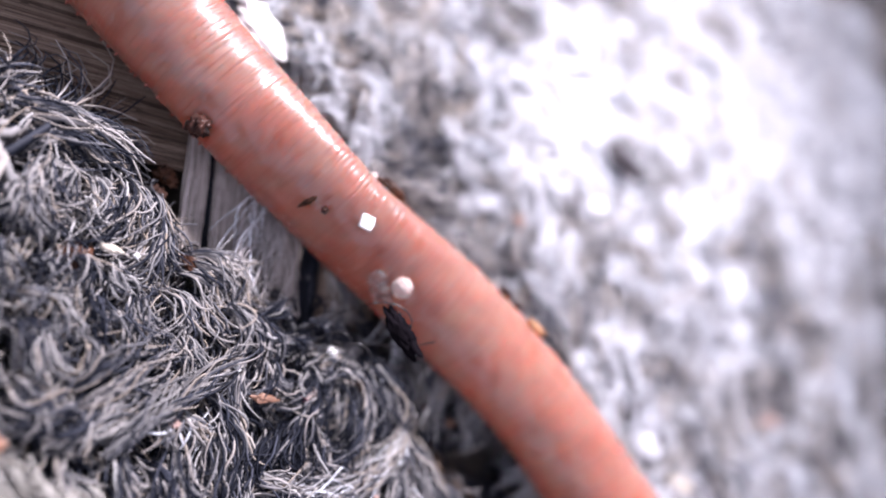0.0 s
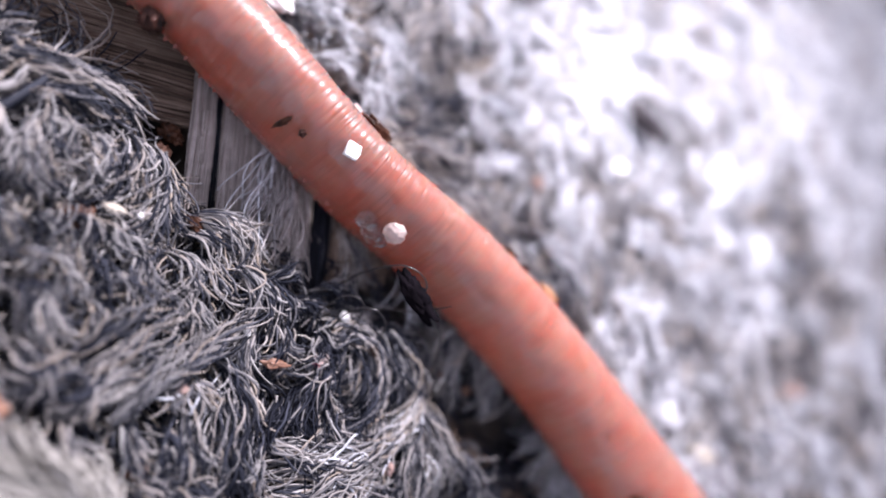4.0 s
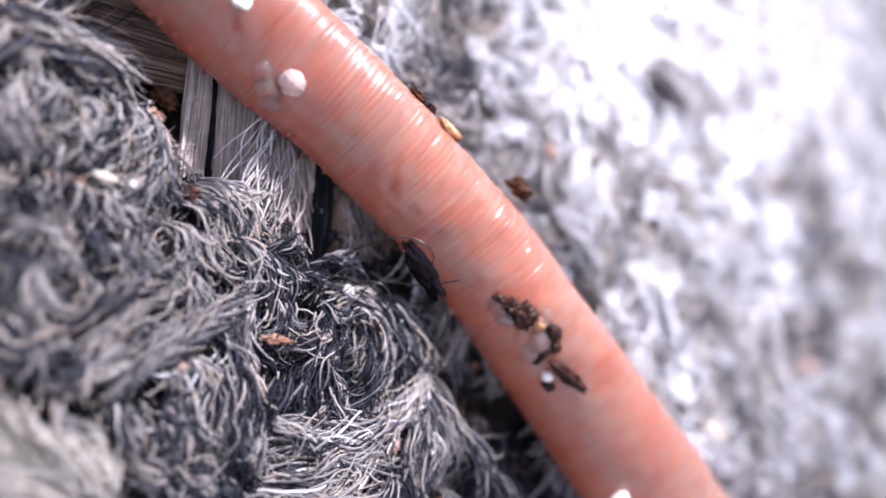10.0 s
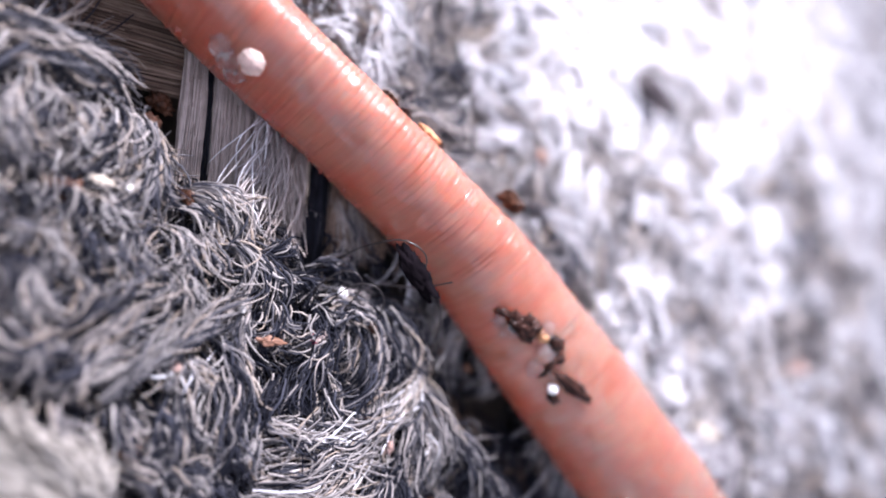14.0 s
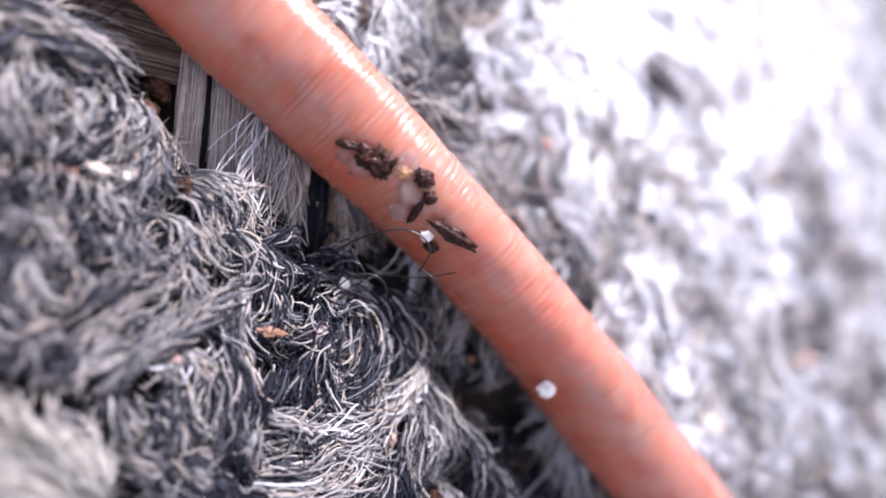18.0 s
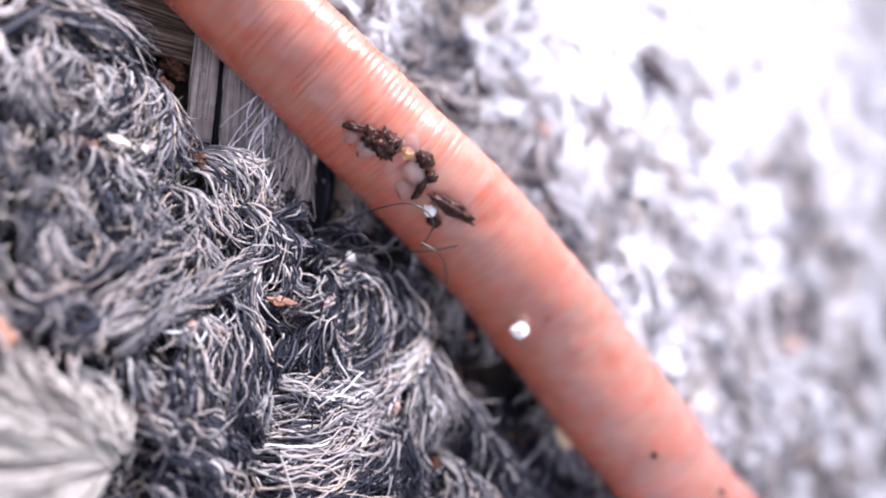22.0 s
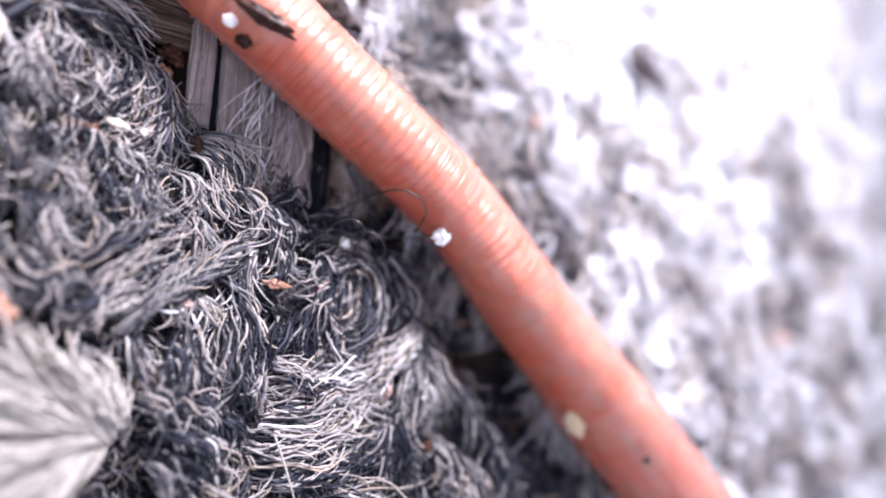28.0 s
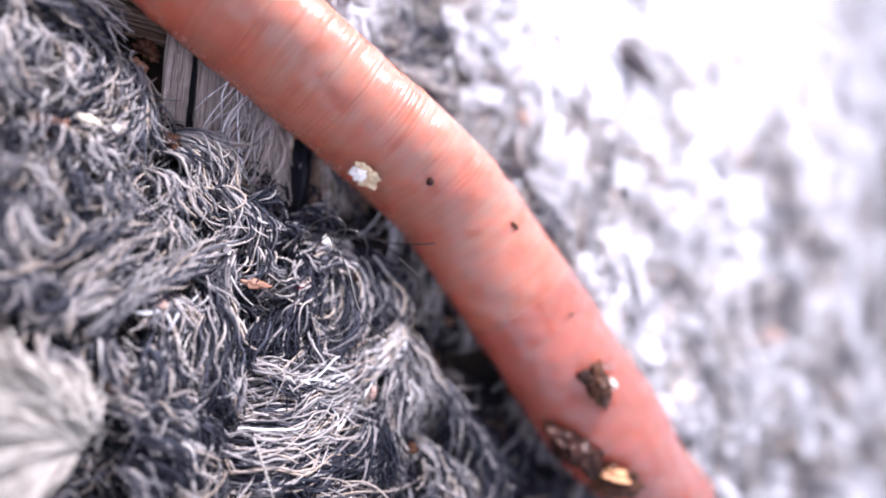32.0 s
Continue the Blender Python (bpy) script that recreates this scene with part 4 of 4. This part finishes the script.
RUST = plain("orange_fleck", (0.19, 0.09, 0.055), 0.5, 2000, 0.4)


def crumb(name, sx, sy, sz, material, seed, rough=0.28, cut=0.0, parent=None):
    """An irregular crumb, sx x sy x sz mm, that sits on its origin; cut squares it off like a crystal."""
    bm = bmesh.new()
    bmesh.ops.create_icosphere(bm, subdivisions=4, radius=1)
    off = Vector((seed * 3.7, seed * 1.3, seed * 7.1))
    for v in bm.verts:
        d = v.co.normalized()
        if cut:
            d = d / (cut * max(abs(d.x), abs(d.y), abs(d.z)) + (1 - cut))
        k = 1 + rough * (noise.noise(v.co * 1.4 + off) + 0.8 * noise.noise(v.co * 3.2 + off) + 0.4 * noise.noise(v.co * 7 + off) + 0.12 * noise.noise(v.co * 13 + off))
        v.co = Vector((d.x * k * sx / 2, d.y * k * sy / 2, d.z * k * sz / 2 + 0.3 * sz)) * MM
    for f in bm.faces:
        f.smooth = cut < 0.3
    return part(name, bm, material, parent)


# bits on skin that turns under with the body: by body coordinate, the degrees added by time
TURNS = {
    -0.4: [(0, -45), (5.5, -45), (6.4, 0), (14.5, 0), (16.5, -50), (32, -50)],
    23.3: [(0, 45), (26, 45), (27.4, 0), (32, 0)],
    23.6: [(0, 45), (26, 45), (27.4, 0), (32, 0)],
}


def stick(ob, u, psi, lift, turn, label, category):
    tagged(ob, label, category, "crumbs stuck to the worm")
    clinging.append((ob, u, psi, lift, turn))


def turned(u, t):
    rows = TURNS.get(u, [(0, 0), (32, 0)])
    return float(np.interp(t, [r[0] for r in rows], [r[1] for r in rows]))


BLACK_CRUMB, GRAIN = "black wet crumb of soil stuck to the worm", "pale translucent grain of sand stuck to the worm"
# name, size x, y, z, material, u, psi, lift, turn, roughness, cut, label, category
for n, row in enumerate([
    ("soil_crumb", 0.9, 1.0, 0.9, SOIL, -21.3, 172, 0, 20, 0.4, 0, "round black crumb of soil stuck to the worm's flank", "soil crumb"),
    ("sand_grain", 0.62, 0.66, 0.3, CHALK, -13.9, 108, -0.05, 20, 0.15, 0.8, "square white crystal stuck to the worm", "sand grain"),
    ("soil_crumb", 0.9, 0.25, 0.25, BARK, -16.2, 140, -0.05, 80, 0.5, 0, "thin brown splinter lying on the worm", "splinter"),
    ("soil_crumb", 0.3, 0.3, 0.3, SOIL, -15.5, 134, 0, 0, 0.4, 0, BLACK_CRUMB, "soil crumb"),
    ("sand_grain", 1.0, 0.95, 0.7, QUARTZ, -10.7, 143, -0.05, 0, 0.16, 0.2, "milky pink grain of sand stuck to the worm", "sand grain"),
    ("sand_grain", 0.8, 0.8, 0.5, CLEAR, -11.7, 158, -0.1, 0, 0.4, 0, GRAIN, "sand grain"),
    ("sand_grain", 0.9, 0.8, 0.5, CLEAR, -11.2, 170, -0.1, 30, 0.4, 0, GRAIN, "sand grain"),
    ("sand_grain", 0.9, 0.6, 0.5, CLEAR, -10.8, 181, -0.1, 60, 0.4, 0, GRAIN, "sand grain"),
    ("bark_flake", 1.7, 0.5, 0.5, BARK, -13.6, 41, 0.12, 5, 0.4, 0, "dark brown bark flake on the worm's back", "bark flake"),
    ("sand_grain", 0.6, 0.5, 0.4, QUARTZ, -14.8, 38, 0, 5, 0.4, 0, GRAIN, "sand grain"),
] + [
    ("bark_flake", 0.9, 0.45, 0.4, BARK, -6.6, 42, 0.02, 10, 0.5, 0, "brown bark flake on the worm's back", "bark flake"),
    ("soil_crumb", 0.7, 0.4, 0.4, SOIL, -5.8, 40, 0.02, 30, 0.5, 0, BLACK_CRUMB, "soil crumb"),
    ("wood_chip", 1.15, 0.5, 0.4, AMBER, -4.7, 46, 0.02, 10, 0.35, 0, "orange wood chip on the worm's back", "wood chip"),
    ("soil_crumb", 0.5, 0.4, 0.4, SOIL, -4.2, 40, 0.05, 30, 0.5, 0, BLACK_CRUMB, "soil crumb"),
    ("bark_flake", 0.6, 1.5, 0.9, BARK, -0.4, 30, 0.6, 30, 0.4, 0, "brown bark flake that stands out from the worm", "bark flake"),
    ("bark_flake", 0.9, 0.4, 0.35, SOIL, 2.6, 139, 0, 30, 0.4, 0, "black soil flake stuck to the worm", "soil flake"),
    ("soil_crumb", 1.1, 1.1, 0.6, SOIL, 3.9, 127, 0, 0, 0.6, 0, "knobbly black lump of soil stuck to the worm", "soil crumb"),
    ("soil_crumb", 0.9, 0.8, 0.5, SOIL, 3.4, 132, 0, 50, 0.6, 0, "knobbly black lump of soil stuck to the worm", "soil crumb"),
    ("sand_grain", 0.85, 0.85, 0.55, CLEAR, 3.5, 147, -0.1, 0, 0.25, 0, GRAIN, "sand grain"),
    ("sand_grain", 0.6, 0.6, 0.45, CLEAR, 2.8, 150, -0.1, 0, 0.25, 0, GRAIN, "sand grain"),
] + [
    ("wood_chip", 0.55, 0.5, 0.4, AMBER, 4.7, 118, 0, 0, 0.3, 0, "amber wood chip stuck to the worm", "wood chip"),
    ("soil_crumb", 0.8, 0.7, 0.45, SOIL, 5.4, 110, 0, 20, 0.5, 0, BLACK_CRUMB, "soil crumb"),
    ("sand_grain", 0.75, 0.8, 0.5, CLEAR, 4.6, 108, -0.1, 0, 0.3, 0, GRAIN, "sand grain"),
    ("sand_grain", 1.0, 0.9, 0.6, CLEAR, 5.5, 128, -0.1, 0, 0.2, 0, GRAIN, "sand grain"),
    ("soil_crumb", 0.35, 1.2, 0.4, SOIL, 6.1, 134, 0, 15, 0.4, 0, "black soil flake stuck to the worm", "soil flake"),
    ("sand_grain", 0.8, 0.8, 0.5, CLEAR, 5.8, 150, -0.1, 0, 0.3, 0, GRAIN, "sand grain"),
    ("soil_crumb", 0.5, 0.5, 0.4, SOIL, 6.1, 118, 0, 15, 0.5, 0, BLACK_CRUMB, "soil crumb"),
    ("bark_flake", 2.1, 0.65, 0.45, SOIL, 7.7, 126, 0, 12, 0.4, 0, "pointed black bark flake stuck to the worm", "bark flake"),
    ("sand_grain", 0.55, 0.5, 0.5, CHALK, 7.2, 147, -0.02, 0, 0.25, 0, "small white grain of sand stuck to the worm", "sand grain"),
    ("soil_crumb", 0.6, 0.45, 0.35, SOIL, 7.7, 153, 0, 20, 0.5, 0, BLACK_CRUMB, "soil crumb"),
] + [
    ("straw_chip", 1.0, 0.7, 0.45, STRAW, 23.3, 171, 0, 20, 0.7, 0.5, "ragged straw-coloured chip stuck to the worm", "straw chip"),
    ("straw_chip", 0.8, 0.45, 0.5, STRAW, 23.6, 179, 0, 60, 0.7, 0.5, "ragged straw-coloured chip stuck to the worm", "straw chip"),
    ("soil_crumb", 0.33, 0.33, 0.3, SOIL, 25.8, 127, -0.05, 0, 0.3, 0, "tiny dark crumb of soil on the worm", "soil crumb"),
    ("soil_crumb", 0.55, 0.2, 0.2, BARK, 30.8, 88, 0, 10, 0.3, 0, "tiny brown splinter on the worm", "splinter"),
    ("soil_crumb", 0.14, 0.14, 0.12, SOIL, 36.5, 93, 0, 0, 0.3, 0, "tiny dark crumb of soil on the worm", "soil crumb"),
    ("bark_flake", 2.0, 1.1, 0.7, BARK, 40.3, 113, 0, -20, 0.5, 0, "dark brown bark chip stuck to the worm's saddle", "bark flake"),
    ("soil_crumb", 1.1, 0.6, 0.5, SOIL, 39.6, 118, 0.05, 25, 0.5, 0, "black crumb of soil on the bark chip", "soil crumb"),
    ("sand_grain", 0.55, 0.5, 0.5, QUARTZ, 40.6, 104, 0.2, 25, 0.3, 0, GRAIN, "sand grain"),
    ("sand_grain", 0.3, 0.3, 0.25, CLEAR, 39.9, 96, 0, 25, 0.3, 0, GRAIN, "sand grain"),
    ("sand_grain", 0.3, 0.3, 0.25, CLEAR, 40.1, 90, 0, 25, 0.3, 0, GRAIN, "sand grain"),
] + [
    ("soil_crumb", 3.2, 1.5, 1.3, SOIL, 42.8, 163, 0, 15, 0.5, 0, "large black lump of wet soil against the worm's saddle", "soil crumb"),
    ("wood_chip", 2.4, 1.7, 1.1, BARK, 45.2, 152, 0, 40, 0.5, 0, "curled brown wood chip beside the worm's saddle", "wood chip"),
    ("wood_chip", 1.3, 0.5, 0.7, AMBER, 44.6, 146, 0.4, 40, 0.5, 0, "orange wood chip on the brown chip", "wood chip"),
]):
    name, sx, sy, sz, material, u, psi, lift, turn, rough, cut, label, category = row
    wide = 1.1 if material is CLEAR else 1.0
    stick(crumb(name, wide * sx, wide * sy, sz, material, n + 1, rough, cut), u, psi, lift, turn, label, category)
grain = tagged(crumb("sand_grain", 0.7, 0.75, 0.6, CHALK, 60, 0.3, 0.55), "angular white grain of sand that rides on the worm", "sand grain", "crumbs stuck to the worm")
crumb("dark_side", 0.5, 0.35, 0.4, SOIL, 61, 0.4, parent=grain).location = (0.25 * MM, -0.35 * MM, 0)


def caught_grain():
    """The white grain rides along, hangs in the looped hair for a second, and is dragged on."""
    rows = []
    for t in TIMES:
        if t < 28:
            m = on_body(15.2, 164, t)
        elif t <= 29:
            m = on_body(14.6, 154, 28.0)
        else:
            m = on_body(23.0, 175, t)
        rows.append((t, m))
    walk(grain, rows)


# ---- hair, flake and specks on the rug ----
HAIR = plain("black_hair", (0.012, 0.009, 0.009), 0.35, 2000, 0.3)


def hair(points, radius, label):
    cu = bpy.data.curves.new("hair", "CURVE")
    cu.dimensions, cu.bevel_depth, cu.bevel_resolution, cu.resolution_u = "3D", radius * MM, 2, 10
    sp = cu.splines.new("NURBS")
    sp.points.add(len(points) - 1)
    for p, c in zip(sp.points, points):
        p.co = (c[0] * MM, c[1] * MM, c[2] * MM, 1)
    sp.use_endpoint_u, sp.order_u = True, 3
    cu.materials.append(HAIR)
    me = bpy.data.meshes.new_from_object(bpy.data.objects.new("hair", cu))
    return tagged(part("hair", me, None), label, "hair")


loop = hair([(0.9, 1.9, -0.2), (1.5, 2.5, 1.4), (1.66, 2.46, 3.25), (2.22, 2.54, 4.2), (2.9, 2.3, 4.5), (3.45, 1.9, 4.45), (3.64, 1.46, 4.05), (3.71, 1.02, 3.1)], 0.036, "thin looped black hair standing up beside the worm")
bow = hair([(3.6, 1.15, 3.3), (4.25, 0.79, 3.65), (4.75, 0.37, 3.5), (5.43, -0.33, 2.7), (6.1, -1.31, 1.4), (5.5, -2.4, 0.4)], 0.036, "thin bowed black hair standing up beside the worm")
second = hair([(2.0, 1.1, 0.3), (3.12, 1.17, 1.4), (3.8, 0.88, 2.5), (4.17, 0.82, 3.6), (4.7, 0.95, 4.5)], 0.034, "thin black hair lying against the worm")


def bent_hairs():
    """The hairs lean on the worm until the grain, dragged on, pushes them down into the pile."""
    for ob, low in ((loop, 75), (bow, 25), (second, 8)):
        def bend(turn):
            return pose(-8.2 * MM, -7.2 * MM, -0.4 * MM, 0, 0, -37.5) @ pose(0, 0, 0, turn, 0, 37.5)
        walk(ob, [(0, bend(0)), (28.9, bend(0)), (29.3, bend(0.5 * low)), (29.8, bend(low)), (32, bend(low))])


hair([(-8.6, -7.4, -0.5), (-8.0, -6.0, 1.4), (-7.2, -5.9, 2.4), (-6.6, -6.6, 2.2), (-7.0, -7.4, 1.0)], 0.03, "curled black hair beside the worm")
hair([(-7.9, -8.0, -0.5), (-7.4, -6.4, 1.6), (-6.2, -6.4, 2.6), (-5.4, -7.4, 2.0), (-5.6, -8.4, 0.4)], 0.03, "curled black hair beside the worm")
flake = tagged(crumb("leaf_scrap", 0.8, 2.3, 0.4, LEAF, 71, 0.5), "black leaf scrap standing between rug and worm", "leaf scrap")


def pressed_flake():
    """The leaf scrap leans on the worm until the swelling body presses it down into the pile."""
    up, down = pose(-5.58 * MM, -6.07 * MM, 4.4 * MM, -15, -25, 38), pose(-5.6 * MM, -5.7 * MM, -1.0 * MM, -40, 0, 40)
    walk(flake, [(0, up), (14.0, up), (15.0, pose(-5.7 * MM, -5.5 * MM, 1.4 * MM, -25, -10, 40)), (16.5, down), (32, down)])


SPECK = "small fleck of litter caught in the rug"
for n, (name, x, y, z, sx, sy, sz, material, label) in enumerate([
    ("fleck", -7.95, -8.7, 0.3, 0.45, 0.5, 0.4, RED, "red fleck caught in the rug"),
    ("fleck", -7.65, -8.55, 0.35, 0.55, 0.8, 0.5, QUARTZ, "grey-pink flake caught in the rug"),
    ("fleck", -9.9, -8.9, 0.4, 1.3, 0.45, 0.35, RUST, "orange splinter caught in the rug"),
    ("sand_grain", -6.7, -6.5, 0.3, 0.55, 0.5, 0.45, CHALK, "pale grain of sand in the rug"),
    ("fleck", -13.5, -10.1, 0.4, 0.6, 0.45, 0.4, ROSY, "pinkish fleck in the rug"),
    ("fleck", -16.8, -3.6, 0.6, 1.0, 0.45, 0.4, PAPER, "pale straw bit in the rug"),
    ("sand_grain", -15.9, -3.7, 0.7, 0.25, 0.25, 0.25, CHALK, "pale grain of sand in the rug"),
    ("fleck", -1.7, -15.7, 0.1, 0.7, 0.6, 0.5, BARK, "reddish brown fleck in the rug"),
    ("sand_grain", -11.2, -7.7, 0.5, 0.3, 0.55, 0.3, CHALK, "pale grain of sand in the rug"),
    ("wood_chip", -15.2, -0.4, -0.5, 0.9, 0.8, 0.7, RUST, "amber wood chip between the tufts"),
    ("bark_flake", -14.9, 0.6, -0.6, 1.3, 0.9, 0.8, BARK, "brown bark bit between the tufts"),
    ("bark_flake", -17.9, -3.9, -0.2, 1.6, 1.4, 0.8, BARK, "brown bark bit between the tufts"),
] + [
    ("bark_flake", -13.6, -3.4, -0.1, 1.5, 0.6, 0.5, BARK, "brown bark bit between the tufts"),
    ("wood_chip", -14.4, -13.2, -0.3, 1.2, 0.8, 0.5, RUST, "rusty wood chip between the tufts"),
    ("wood_chip", -19.4, -11.0, 0.4, 0.8, 1.3, 0.5, RUST, "rusty wood chip between the tufts"),
    ("fleck", 5.3, 2.7, 0.7, 0.8, 1.0, 0.6, RUST, "orange fleck in the rug"),
    ("fleck", 33.0, -8.0, 0.2, 3.0, 1.2, 0.8, ROSY, "pinkish fleck in the rug"),
    ("bark_flake", 25.1, -11.7, 0.0, 2.2, 1.6, 0.9, BARK, "rusty bark bit in the rug"),
    ("straw_chip", 19.1, -12.6, 0.6, 3.0, 1.0, 0.8, PAPER, "pale straw chip in the rug"),
    ("bark_flake", 15.0, 9.4, 1.9, 4.8, 2.0, 1.4, DUSK, "dark bark flake in the rug"),
    ("straw_chip", -11.8, 9.0, 0.8, 1.9, 4.2, 1.2, CHALK, "bright white chip lying in the rug"),
    # these four clumps are added as bright highlights of the far tufts
    ("lint_clump", 25.0, 7.4, 0.9, 4.6, 6.4, 2.0, BRIGHT_CLUMP, "soft white clump added for the highlight on a pale tuft"),
    ("lint_clump", 11.9, 12.4, 0.9, 4.4, 5.4, 1.8, BRIGHT_CLUMP, "soft white clump added for the highlight on a pale tuft"),
    ("lint_clump", 29.2, 3.0, 0.3, 4.0, 5.0, 1.8, BRIGHT_CLUMP, "soft white clump added for the highlight on a pale tuft"),
    ("lint_clump", 17.0, -10.2, 0.2, 2.4, 2.8, 1.5, BRIGHT_CLUMP, "soft white clump added for the highlight on a pale tuft"),
    ("sand_grain", 12.9, 5.5, 0.8, 1.3, 1.3, 1.0, CHALK, "pale round grain in the rug"),
] + [
    ("sand_grain", -4.0, -13.2, 0.2, 0.5, 0.6, 0.5, ROSY, "pale grain of sand in the rug"),
    ("fleck", -5.0, -12.2, 0.2, 1.1, 0.5, 0.4, BARK, "brown fleck in the rug"),
    ("fleck", -5.3, -8.0, 0.6, 0.4, 0.6, 0.4, BARK, "brown fleck in the rug"),
    ("wood_chip", -0.2, -8.6, -1.0, 0.9, 0.4, 0.4, RUST, "rusty wood chip between the tufts"),
    ("wood_chip", 1.2, -9.4, -0.9, 0.7, 0.4, 0.4, RUST, "rusty wood chip between the tufts"),
]):
    ob = crumb(name, 0.8 * sx, 0.8 * sy, 0.8 * sz, material, 80 + n, 0.5)
    ob.matrix_basis = pose(x * MM, y * MM, (z - 0.35 * sz) * MM, rng.uniform(-20, 20), rng.uniform(-20, 20), 12 if sx > 5 else rng.uniform(-50, 50))
    tagged(ob, label, name.replace("_", " "), "litter in the rug")


def motions():
    for u, lo, hi, seg in segments:
        rows = []
        for t in TIMES:
            x, y, a, r = spot(float(along(u, t)), t)
            rows.append((t, pose(x * MM, y * MM, AXIS * MM, 0, 0, math.degrees(a)) @ pose(0, 0, 0, math.degrees(roll_for(lo, hi, r)), 0, 0)))
        walk(seg, rows)
    for ob, u, psi, lift, turn in clinging:
        walk(ob, [(t, on_body(u, psi + turned(u, t), t, lift) @ pose(0, 0, 0, 0, 0, turn)) for t in TIMES])
    for ob, u, psi in setae:
        walk(ob, [(t, on_body(u, psi, t, 0.02)) for t in TIMES])
    caught_grain()
    pressed_flake()
    bent_hairs()


motions()
